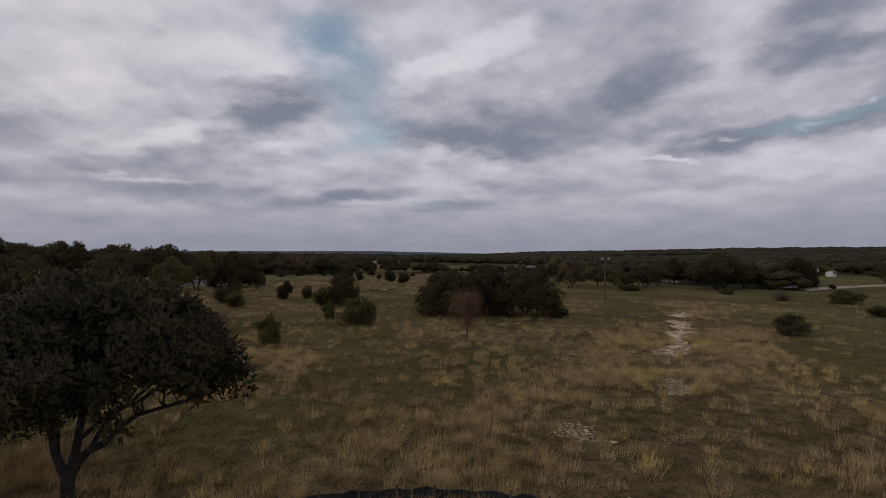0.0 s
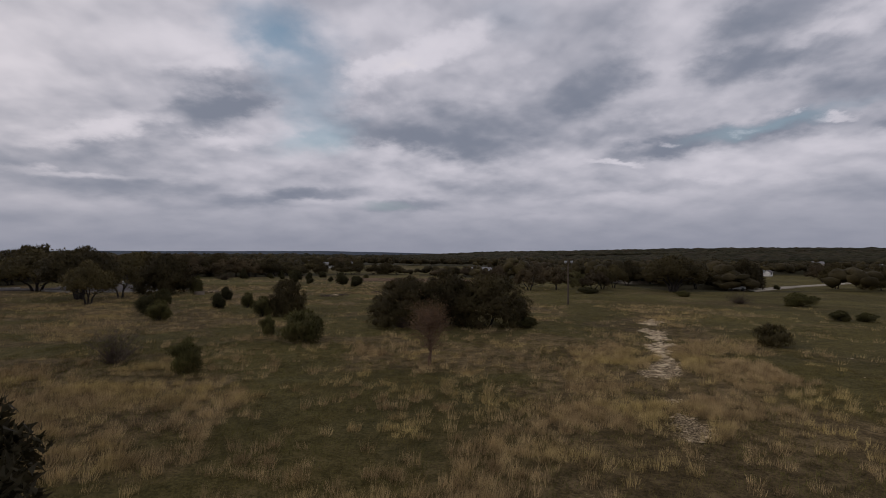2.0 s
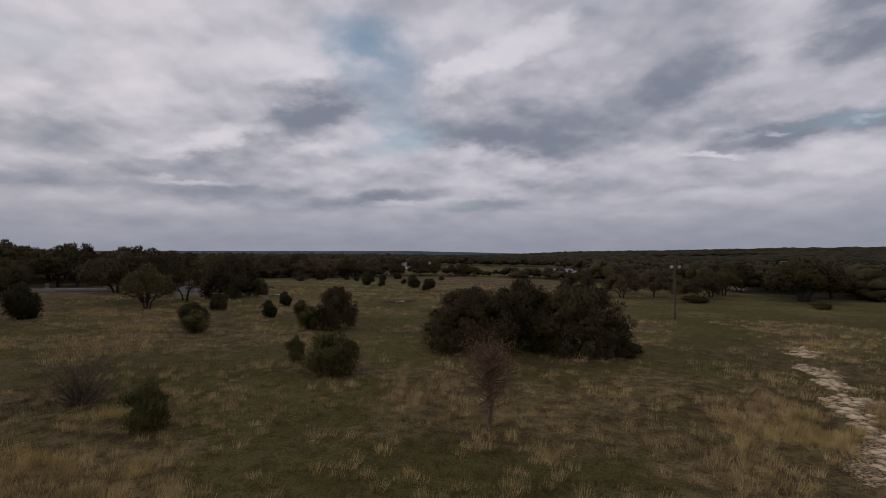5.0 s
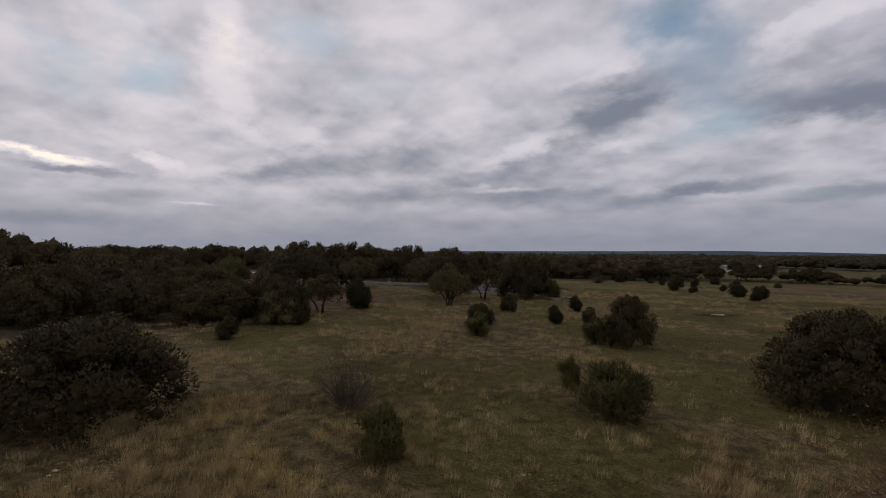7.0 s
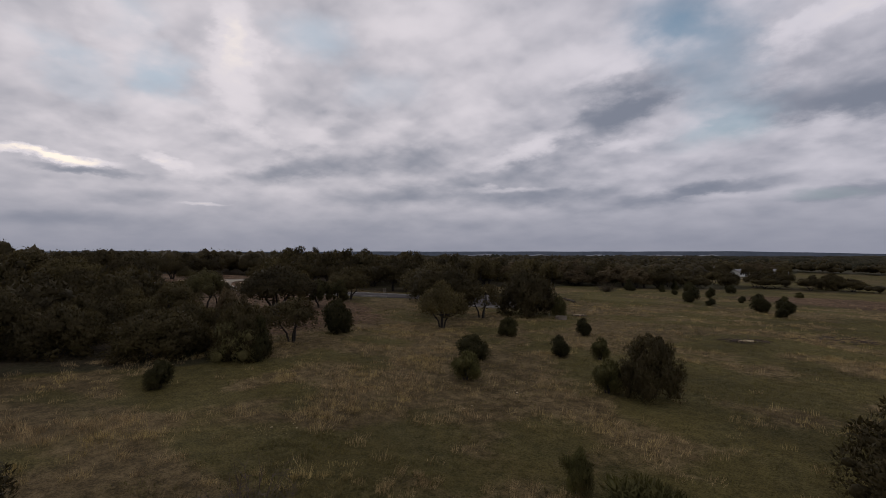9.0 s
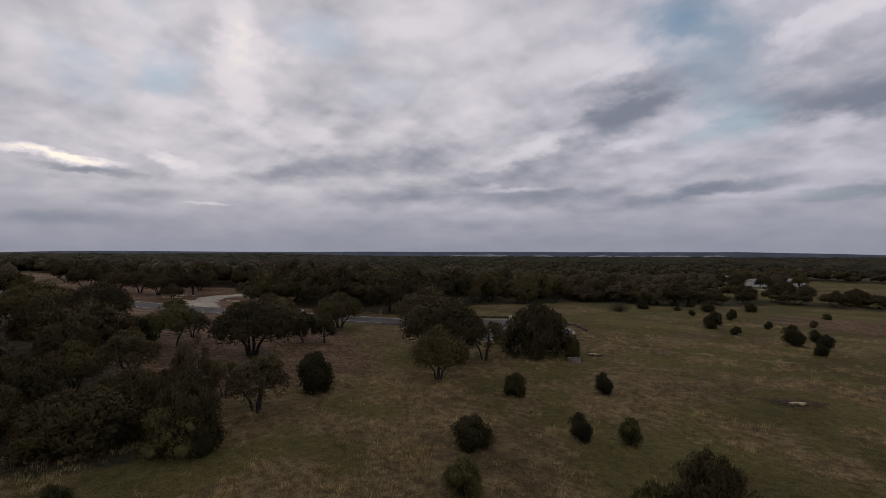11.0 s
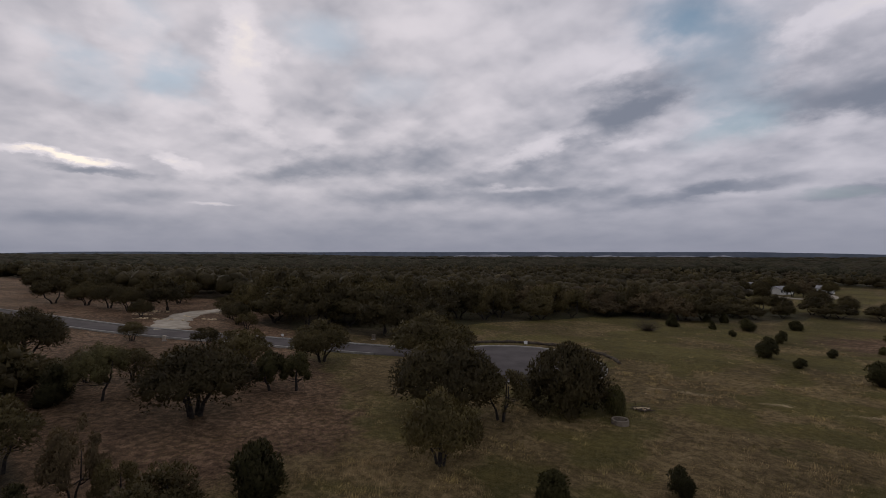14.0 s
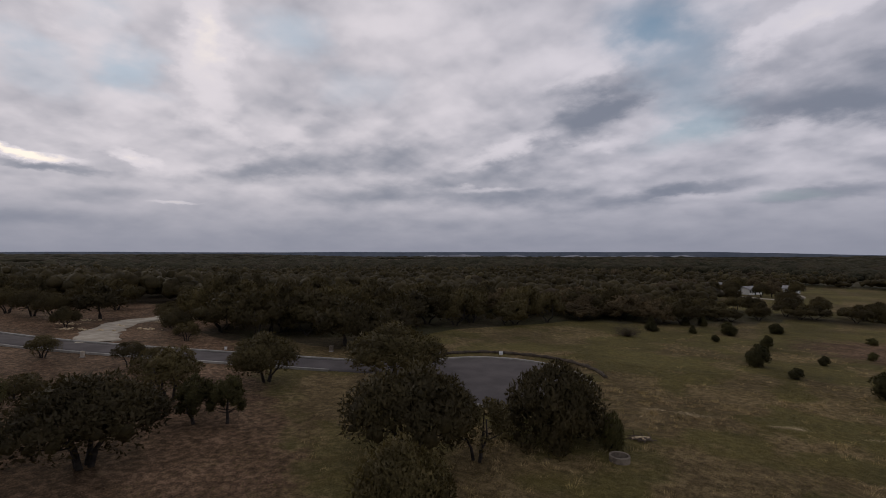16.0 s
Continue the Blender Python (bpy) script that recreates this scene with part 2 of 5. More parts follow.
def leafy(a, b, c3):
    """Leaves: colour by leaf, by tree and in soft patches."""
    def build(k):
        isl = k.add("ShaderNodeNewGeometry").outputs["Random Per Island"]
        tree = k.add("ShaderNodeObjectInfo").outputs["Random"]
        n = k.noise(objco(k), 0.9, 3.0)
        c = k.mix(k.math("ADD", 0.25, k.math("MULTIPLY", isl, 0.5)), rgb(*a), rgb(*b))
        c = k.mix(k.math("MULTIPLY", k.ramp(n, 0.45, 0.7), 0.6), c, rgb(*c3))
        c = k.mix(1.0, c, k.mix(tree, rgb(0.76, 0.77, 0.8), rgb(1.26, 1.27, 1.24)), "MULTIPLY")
        # fine noise paints the shaded gaps between leaves into the colour
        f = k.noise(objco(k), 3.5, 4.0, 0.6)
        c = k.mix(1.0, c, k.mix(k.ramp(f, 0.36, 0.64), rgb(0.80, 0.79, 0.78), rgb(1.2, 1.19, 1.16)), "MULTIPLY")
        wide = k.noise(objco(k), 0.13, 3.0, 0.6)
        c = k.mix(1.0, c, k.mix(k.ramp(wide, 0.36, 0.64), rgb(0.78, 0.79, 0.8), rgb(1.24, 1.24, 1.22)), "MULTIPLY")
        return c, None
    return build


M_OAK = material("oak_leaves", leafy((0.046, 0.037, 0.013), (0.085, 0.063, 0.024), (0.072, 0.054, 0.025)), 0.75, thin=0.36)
# darker copy of the oak leaves, with the backlit look put into its colour
M_OAK_BACKLIT = material("backlit_oak_leaves", leafy((0.034, 0.029, 0.014), (0.069, 0.055, 0.026), (0.057, 0.045, 0.025)), 0.7, thin=0.36)
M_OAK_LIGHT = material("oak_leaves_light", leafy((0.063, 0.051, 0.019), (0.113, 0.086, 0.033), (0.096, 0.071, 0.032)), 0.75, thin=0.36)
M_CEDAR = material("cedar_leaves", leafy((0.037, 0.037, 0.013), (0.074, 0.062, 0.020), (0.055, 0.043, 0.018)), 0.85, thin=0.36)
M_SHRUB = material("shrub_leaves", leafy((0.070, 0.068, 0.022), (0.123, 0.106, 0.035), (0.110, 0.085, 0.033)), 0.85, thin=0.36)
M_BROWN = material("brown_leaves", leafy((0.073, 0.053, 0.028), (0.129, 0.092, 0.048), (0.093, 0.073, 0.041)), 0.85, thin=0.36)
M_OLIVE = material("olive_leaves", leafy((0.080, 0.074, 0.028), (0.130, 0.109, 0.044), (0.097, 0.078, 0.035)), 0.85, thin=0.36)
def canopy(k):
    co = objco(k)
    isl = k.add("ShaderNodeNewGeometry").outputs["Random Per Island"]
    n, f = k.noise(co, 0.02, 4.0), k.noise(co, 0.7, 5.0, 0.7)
    # dark base: the shade crowns cast on themselves is averaged into these colours
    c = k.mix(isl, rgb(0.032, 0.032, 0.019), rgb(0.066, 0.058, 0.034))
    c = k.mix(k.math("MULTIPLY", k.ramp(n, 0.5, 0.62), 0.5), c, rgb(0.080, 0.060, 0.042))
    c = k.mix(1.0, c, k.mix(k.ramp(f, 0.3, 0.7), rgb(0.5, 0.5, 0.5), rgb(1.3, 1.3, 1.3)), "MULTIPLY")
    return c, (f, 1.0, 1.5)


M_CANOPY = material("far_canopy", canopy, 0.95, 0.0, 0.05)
M_BARK = material("bark", two_tone((0.024, 0.020, 0.018), (0.052, 0.044, 0.038), 3.0, 22, 0.8, 0.03), 0.95)
M_TWIG = material("grey_twigs", two_tone((0.075, 0.054, 0.042), (0.13, 0.10, 0.08), 3.0), 0.95)
M_TWIG_PALE = material("pale_twigs", two_tone((0.12, 0.075, 0.048), (0.20, 0.13, 0.085), 3.0), 0.95)
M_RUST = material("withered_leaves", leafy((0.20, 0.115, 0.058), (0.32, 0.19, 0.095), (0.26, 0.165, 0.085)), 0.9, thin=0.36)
M_STONE = material("limestone", two_tone((0.42, 0.32, 0.19), (0.68, 0.54, 0.35), 2.0, 18, 0.5, 0.02), 0.9)
M_CONCRETE = material("concrete", two_tone((0.24, 0.225, 0.20), (0.36, 0.34, 0.30), 0.7, 14, 0.25, 0.01), 1.0, 0.0, 0.05)
M_ASPHALT = material("asphalt", two_tone((0.090, 0.080, 0.077), (0.118, 0.105, 0.10), 0.25, 30, 0.25, 0.01), 1.0, 0.0, 0.03)
M_RING = material("stained_concrete", two_tone((0.13, 0.105, 0.08), (0.23, 0.19, 0.145), 2.0, 14, 0.4, 0.02), 0.95)
M_GRAVEL = material("pale_gravel", two_tone((0.30, 0.255, 0.19), (0.42, 0.37, 0.29), 0.5, 9, 0.6, 0.04), 0.95)
M_FABRIC = material("black_fabric", two_tone((0.018, 0.017, 0.017), (0.035, 0.032, 0.030), 2.0, 12, 0.4, 0.02), 0.8)
M_TUBE = material("brown_mesh", two_tone((0.045, 0.035, 0.025), (0.09, 0.07, 0.05), 2.0, 14, 0.6, 0.03), 0.95)
M_WOOD = material("weathered_wood", two_tone((0.07, 0.052, 0.038), (0.12, 0.095, 0.07), 4.0, 30, 0.5, 0.01), 0.9)
M_METAL = material("grey_metal", two_tone((0.42, 0.43, 0.44), (0.52, 0.53, 0.54), 1.0, 9, 0.1, 0.01), 0.45, 0.6)
M_ROOF = material("metal_roof", two_tone((0.21, 0.20, 0.195), (0.29, 0.28, 0.27), 0.6, 6, 0.15, 0.02), 0.95)
M_ROOF_DARK = material("shingle_roof", two_tone((0.11, 0.10, 0.10), (0.17, 0.155, 0.15), 0.8, 8, 0.4, 0.03), 0.9)
M_WHITE = material("white_paint", two_tone((0.66, 0.65, 0.62), (0.78, 0.77, 0.74), 0.6, 7, 0.1, 0.01), 0.7)
M_TAN = material("tan_stone_wall", two_tone((0.40, 0.34, 0.27), (0.50, 0.44, 0.36), 1.2, 6, 0.3, 0.02), 0.9)
M_DARK = material("dark_opening", two_tone((0.02, 0.02, 0.022), (0.035, 0.035, 0.038), 1.0, 6, 0.1, 0.01), 0.5)
M_CAR = material("white_car_paint", two_tone((0.50, 0.50, 0.50), (0.58, 0.58, 0.58), 0.6, 5, 0.02, 0.01), 0.3, 0.0, 0.5)
M_TYRE = material("tyre_rubber", two_tone((0.02, 0.02, 0.02), (0.03, 0.03, 0.03), 4.0), 0.9)


def ground_nodes(k):
    co = objco(k)
    dry = k.add("ShaderNodeAttribute", {"attribute_name": "dry"}).outputs["Fac"]
    bare = k.add("ShaderNodeAttribute", {"attribute_name": "bare"}).outputs["Fac"]
    litter = k.add("ShaderNodeAttribute", {"attribute_name": "litter"}).outputs["Fac"]
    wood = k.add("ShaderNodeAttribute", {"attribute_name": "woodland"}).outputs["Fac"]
    n1, n2, n3 = k.noise(co, 0.35, 6.0, 0.6), k.noise(co, 1.6, 6.0, 0.65), k.noise(co, 9.0, 5.0, 0.65)
    n4 = k.noise(co, 0.06, 5.0, 0.6)
    d = k.math("ADD", dry, k.math("MULTIPLY", k.math("SUBTRACT", n2, 0.5), 1.0))
    green = k.mix(k.ramp(n1, 0.35, 0.65), rgb(*G_GREEN_A), rgb(*G_GREEN_B))
    tan = k.mix(k.ramp(n2, 0.3, 0.7), rgb(*G_DRY_A), rgb(*G_DRY_B))
    c = k.mix(k.math("ADD", 0.12, k.math("MULTIPLY", k.ramp(d, 0.1, 0.95), 0.76)), green, tan)
    soil = k.math("MULTIPLY", k.ramp(n3, 0.52, 0.68), k.ramp(n2, 0.42, 0.6))
    c = k.mix(k.math("MULTIPLY", soil, 0.75), c, rgb(0.075, 0.058, 0.042))
    lit = k.ramp(k.math("ADD", litter, k.math("MULTIPLY", k.math("SUBTRACT", n1, 0.5), 1.6)), 0.3, 0.8)
    c = k.mix(k.math("MULTIPLY", lit, 0.85), c, k.mix(k.ramp(n2, 0.35, 0.65), rgb(0.105, 0.064, 0.041), rgb(0.215, 0.134, 0.086)))
    st = k.ramp(k.math("ADD", bare, k.math("MULTIPLY", k.math("SUBTRACT", n3, 0.5), 1.8)), 0.4, 0.75)
    c = k.mix(st, c, k.mix(k.ramp(n3, 0.35, 0.65), rgb(0.19, 0.135, 0.082), rgb(0.56, 0.44, 0.275)))
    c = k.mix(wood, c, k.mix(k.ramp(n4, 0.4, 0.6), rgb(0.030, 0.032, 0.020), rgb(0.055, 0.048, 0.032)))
    c = k.mix(1.0, c, k.mix(k.ramp(n3, 0.3, 0.7), rgb(0.52, 0.52, 0.52), rgb(1.4, 1.4, 1.4)), "MULTIPLY")
    c = k.mix(1.0, c, k.mix(k.ramp(n2, 0.3, 0.7), rgb(0.74, 0.74, 0.74), rgb(1.18, 1.18, 1.18)), "MULTIPLY")
    c = k.mix(1.0, c, k.mix(k.ramp(n1, 0.35, 0.65), rgb(1.12, 1.12, 1.12), rgb(0.76, 0.75, 0.72)), "MULTIPLY")
    c = k.mix(1.0, c, k.mix(k.ramp(n4, 0.38, 0.62), rgb(1.14, 1.12, 1.1), rgb(0.78, 0.77, 0.75)), "MULTIPLY")
    return c, (k.math("ADD", n2, k.math("MULTIPLY", n3, 0.7)), 1.0, 0.3)


G_GREEN_A, G_GREEN_B = (0.089, 0.079, 0.025), (0.162, 0.137, 0.043)
G_DRY_A, G_DRY_B = (0.140, 0.100, 0.049), (0.235, 0.171, 0.087)
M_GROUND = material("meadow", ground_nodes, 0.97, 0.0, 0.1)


def blades(a, b, tip):
    def build(k):
        isl = k.add("ShaderNodeNewGeometry").outputs["Random Per Island"]
        n = k.noise(objco(k), 0.22, 3.0)
        tuft = k.noise(objco(k), 1.6, 3.0, 0.6)
        c = k.mix(isl, rgb(*a), rgb(*b))
        c = k.mix(k.math("MULTIPLY", k.ramp(n, 0.45, 0.65), 0.7), c, rgb(*tip))
        c = k.mix(1.0, c, k.mix(k.ramp(tuft, 0.3, 0.7), rgb(0.5, 0.46, 0.44), rgb(1.2, 1.2, 1.2)), "MULTIPLY")
        return c, None
    return build


M_DRYGRASS = material("dry_grass", blades((0.32, 0.232, 0.12), (0.62, 0.465, 0.235), (0.56, 0.44, 0.17)), 0.9)
M_GREENGRASS = material("green_grass", blades((0.104, 0.094, 0.029), (0.19, 0.164, 0.053), (0.235, 0.182, 0.068)), 0.9)


# ---- mesh helpers ----
def mesh_of(name, verts, faces, mat, smooth=False, normals=None):
    """A mesh from arrays of corners and of quads or triangles (or lists of both); normals: the shading directions at the corners."""
    me = bpy.data.meshes.new(name)
    verts = np.asarray(verts, float)
    if isinstance(faces, np.ndarray):
        n, s = faces.shape
        me.vertices.add(len(verts))
        me.vertices.foreach_set("co", verts.astype(np.float32).ravel())
        me.loops.add(n * s)
        me.loops.foreach_set("vertex_index", faces.astype(np.int32).ravel())
        me.polygons.add(n)
        me.polygons.foreach_set("loop_start", np.arange(0, n * s, s, dtype=np.int32))
        me.update(calc_edges=True)
    else:
        me.from_pydata(verts.tolist(), [], faces)
    if smooth or normals is not None:
        me.polygons.foreach_set("use_smooth", np.ones(len(me.polygons), bool))
    if normals is not None:
        me.normals_split_custom_set_from_vertices(normals.astype(np.float32))
    me.materials.append(mat)
    return me


def sub(name, me, parent, label=""):
    ob = new(name, me)
    ob.parent = parent
    return tagged(ob, label)


def part(name, bm, mat, parent, label=""):
    me = bpy.data.meshes.new(name)
    bm.to_mesh(me)
    bm.free()
    me.materials.append(mat)
    return sub(name, me, parent, label)


def box_bm(x0, x1, y0, y1, z0, z1, bevel=0.0):
    bm = bmesh.new()
    bmesh.ops.create_cube(bm, size=1.0, matrix=Matrix.LocRotScale(((x0 + x1) / 2, (y0 + y1) / 2, (z0 + z1) / 2), None, (x1 - x0, y1 - y0, z1 - z0)))
    if bevel:
        bmesh.ops.bevel(bm, geom=bm.edges[:], offset=bevel, segments=2, affect="EDGES")
    return bm


def cone_bm(r0, r1, z0, z1, n=12, x=0.0, y=0.0):
    bm = bmesh.new()
    bmesh.ops.create_cone(bm, cap_ends=True, segments=n, radius1=r0, radius2=r1, depth=z1 - z0, matrix=Matrix.Translation((x, y, (z0 + z1) / 2)))
    return bm


def tube(V, F, pts, radii, n=6):
    """Adds a tapered pipe along the points to the lists V and F."""
    pts = [Vector(p) for p in pts]
    base = len(V)
    for i, (p, r) in enumerate(zip(pts, radii)):
        d = (pts[min(i + 1, len(pts) - 1)] - pts[max(i - 1, 0)]).normalized()
        side = d.cross(Vector((0.31, 0.95, 0.1))).normalized()
        other = d.cross(side)
        for j in range(n):
            a = 2 * math.pi * j / n
            V.append(tuple(p + (side * math.cos(a) + other * math.sin(a)) * r))
    for i in range(len(pts) - 1):
        for j in range(n):
            a, b = base + i * n + j, base + i * n + (j + 1) % n
            F.append((a, b, b + n, a + n))
    F.append(tuple(base + (len(pts) - 1) * n + j for j in range(n)))


# ---- ground ----
def smooth(a, b, v):
    u = np.clip((v - a) / (b - a), 0, 1)
    return u * u * (3 - 2 * u)


LATTICE = np.random.default_rng(3).random((256, 256))


def vnoise(x, y, scale):
    """Smooth value noise of 0 to 1."""
    x, y = np.asarray(x, float) / scale + 500, np.asarray(y, float) / scale + 500
    i, j = np.floor(x).astype(int), np.floor(y).astype(int)
    u, v = x - i, y - j
    u, v = u * u * (3 - 2 * u), v * v * (3 - 2 * v)
    g = lambda a, b: LATTICE[a % 256, b % 256]
    return (g(i, j) * (1 - u) + g(i + 1, j) * u) * (1 - v) + (g(i, j + 1) * (1 - u) + g(i + 1, j + 1) * u) * v


def fbm(x, y, scale):
    return (vnoise(x, y, scale) + 0.5 * vnoise(x, y, scale / 2.1) + 0.25 * vnoise(x, y, scale / 4.3)) / 1.75


def plane_z(x, y):
    return 1.145 - 0.01485 * np.clip(x, -160, 160) - 0.02002 * np.clip(y, -60, 220)


def ground_z(x, y):
    """The height of the ground: a gently sloping field, low hills far off."""
    x, y = np.asarray(x, float), np.asarray(y, float)
    r = np.hypot(x, y)
    bumps = 0.16 * (fbm(x + 40, y, 9.0) - 0.5) * smooth(400, 200, r)
    az = np.degrees(np.arctan2(x, y))
    east = smooth(-4, 38, az) * (21 + 8 * vnoise(x, y, 500))
    valley = smooth(12, -6, az) * smooth(-62, -46, az) * smooth(700, 1900, r) * 20
    far = smooth(900, 2500, r) * (east + 7 * fbm(x + 900, y, 1100) - 4) - smooth(300, 900, r) * 2.0 - valley
    return plane_z(x, y) + bumps + far


def gz(x, y):
    return float(ground_z(x, y))


def inside(poly, x, y):
    x, y = np.asarray(x, float), np.asarray(y, float)
    res = np.zeros(x.shape, bool)
    for (x0, y0), (x1, y1) in zip(poly, poly[1:] + poly[:1]):
        if y0 != y1:
            res ^= ((y0 > y) != (y1 > y)) & (x < (x1 - x0) * (y - y0) / (y1 - y0) + x0)
    return res


def to_line(pts, x, y):
    """Distance to a broken line."""
    x, y = np.asarray(x, float), np.asarray(y, float)
    best = np.full(x.shape, 1e9)
    for (x0, y0), (x1, y1) in zip(pts, pts[1:]):
        dx, dy = x1 - x0, y1 - y0
        t = np.clip(((x - x0) * dx + (y - y0) * dy) / (dx * dx + dy * dy), 0, 1)
        best = np.minimum(best, np.hypot(x - x0 - t * dx, y - y0 - t * dy))
    return best


FIELD = [(-20, -60), (-42, 0), (-47, 24), (-46, 35), (-42, 42), (-41, 48), (-52, 50), (-92, 52), (-140, 60), (-260, 40), (-260, 60), (-178, 72), (-150, 80), (-151, 104), (-128, 112), (-119, 98), (-106, 97), (-97, 104),
         (-83, 106), (-86, 137), (-76, 160), (-73, 172), (-55, 181), (-39, 196), (-27, 222), (6, 230), (40, 190), (66, 166), (64, 112), (90, 117), (130, 120), (230, 120), (230, -60)]
PASTURE = [(90, 119), (150, 122), (240, 205), (215, 262), (180, 250), (120, 165)]
LAWN = [(-50, 240), (-28, 238), (10, 240), (62, 244), (62, 400), (-26, 385), (-45, 345), (-64, 334), (-64, 292), (-52, 262)]
LOT = [(-400, 30), (-400, 92), (-320, 97), (-255, 95), (-200, 97), (-178, 113), (-150, 111), (-149, 78), (-200, 60), (-262, 34)]
TRACK = [(27.5, 57), (22.5, 46.5), (18.4, 38.3), (14.2, 30.6), (10.9, 22.9), (8.6, 18.2), (6.0, 12.0), (4.5, 4.0)]
ROAD = [(-260, 36), (-190, 56), (-132, 71), (-111, 80.3), (-99.2, 86.3), (-81, 95.6), (-70, 101.5), (-60, 106.5)]
CUL = (-56.5, 107.0, 12.3)
DRIVE = [(-119, 80.5), (-126, 83.5), (-134, 87), (-142, 93), (-144, 104)]
SCAR = [(-40, 106.0), (-35.1, 108.3), (-28.6, 109.1), (-23.5, 110.8), (-18.7, 111.6), (-12, 114)]


def woods(x, y):
    """Whether trees stand close together here."""
    w = ~(inside(FIELD, x, y) | inside(PASTURE, x, y) | inside(LAWN, x, y) | inside(LOT, x, y))
    return w & (to_line(ROAD, x, y) > 7) & (to_line(DRIVE, x, y) > 5)


def dryness(x, y):
    d = 0.5 * fbm(x, y, 13.0) + 0.5 * fbm(x + 70, y - 30, 4.5)
    d = smooth(0.42, 0.58, d)
    near_track = smooth(9, 2, to_line(TRACK, x, y)) * 0.5
    near_start = smooth(22, 6, np.hypot(x - 4, (y - 8)))*0.5
    north = smooth(95, 150, y) * 0.35 + smooth(15, 25, x) * smooth(14, 24, y) * 0.45
    west = smooth(-42, -52, x) * smooth(58, 68, y) * smooth(108, 96, y) * 0.28
    return np.clip(d + near_track + near_start + west - north, 0, 1)


def bareness(x, y):
    t = to_line(TRACK, x, y) + 1.5 * (fbm(x, y, 2.2) - 0.5) * 2
    track = (0.22 + 0.53 * smooth(14, 19, y) + 0.25 * smooth(21, 31, y)) * smooth(0.85 + 0.3 * smooth(24, 36, y), 0.15, t) * smooth(0.28, 0.55, fbm(x + 11, y, 2.0) + 0.16 + 0.22 * smooth(28, 44, y))
    scar = smooth(0.8, 0.2, to_line(SCAR, x, y) + 1.3 * (fbm(x, y, 3) - 0.45)) * smooth(0.30, 0.55, fbm(x + 9, y, 4.0)) * 0.58
    spots = smooth(0.70, 0.82, fbm(x - 30, y + 90, 5.0)) * 0.26
    first = smooth(1.5, 0.4, np.hypot((x - 4.2) / 1.3, y - 16.0) + 1.2 * (fbm(x, y, 1.5) - 0.4)) * 0.7
    lot = smooth(9, 5, np.hypot(x + 141, y - 103) + 4 * (fbm(x, y, 4) - 0.5)) * 0.8
    slab = smooth(2.4, 0.8, np.hypot((x + 17.5) / 1.6, y - 25.3) + 1.5 * (fbm(x, y, 1.5) - 0.4)) * 0.38
    return np.clip(np.maximum.reduce([track, scar, spots, first, slab, lot]), 0, 1)


def litter_at(x, y):
    w = smooth(-44, -56, x) * smooth(92, 78, y + 0.45 * (x + 75)) * smooth(10, 30, y)
    w = np.maximum(w, smooth(-108, -120, x) * smooth(60, 70, y) * 0.8)
    brown = smooth(26, 10, np.hypot((x - 2) / 1.6, (y - 172) / 1.0)) * 0.9
    return np.clip(np.maximum(w, brown), 0, 1)


def spread(lo, hi, step, reach, grow=1.16):
    mid = list(np.arange(lo, hi, step))
    out, s, v = [], step, hi
    while v < reach:
        out.append(v)
        s *= grow
        v += s
    back, s, v = [], step, lo
    while v > -reach:
        s *= grow
        v -= s
        back.append(v)
    return np.array(back[::-1] + mid + out + [reach + 300])


def make_ground():
    xs, ys = spread(-110, 62, 0.8, 4300), spread(0, 150, 0.8, 4300)
    X, Y = np.meshgrid(xs, ys)
    V = np.stack([X, Y, ground_z(X, Y)], -1).reshape(-1, 3)
    nx, ny = len(xs), len(ys)
    i = (np.arange(ny - 1)[:, None] * nx + np.arange(nx - 1)).ravel()
    me = mesh_of("ground", V, np.stack([i, i + 1, i + nx + 1, i + nx], 1), M_GROUND, True)
    x, y = X.ravel(), Y.ravel()
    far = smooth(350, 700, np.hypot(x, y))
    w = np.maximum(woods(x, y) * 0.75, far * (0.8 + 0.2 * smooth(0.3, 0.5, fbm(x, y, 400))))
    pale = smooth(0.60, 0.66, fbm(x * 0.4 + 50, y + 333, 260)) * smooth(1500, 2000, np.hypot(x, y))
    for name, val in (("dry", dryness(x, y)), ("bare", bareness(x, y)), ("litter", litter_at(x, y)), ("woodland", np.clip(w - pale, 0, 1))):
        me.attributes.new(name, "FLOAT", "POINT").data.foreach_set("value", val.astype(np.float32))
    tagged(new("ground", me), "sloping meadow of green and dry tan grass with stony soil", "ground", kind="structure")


make_ground()


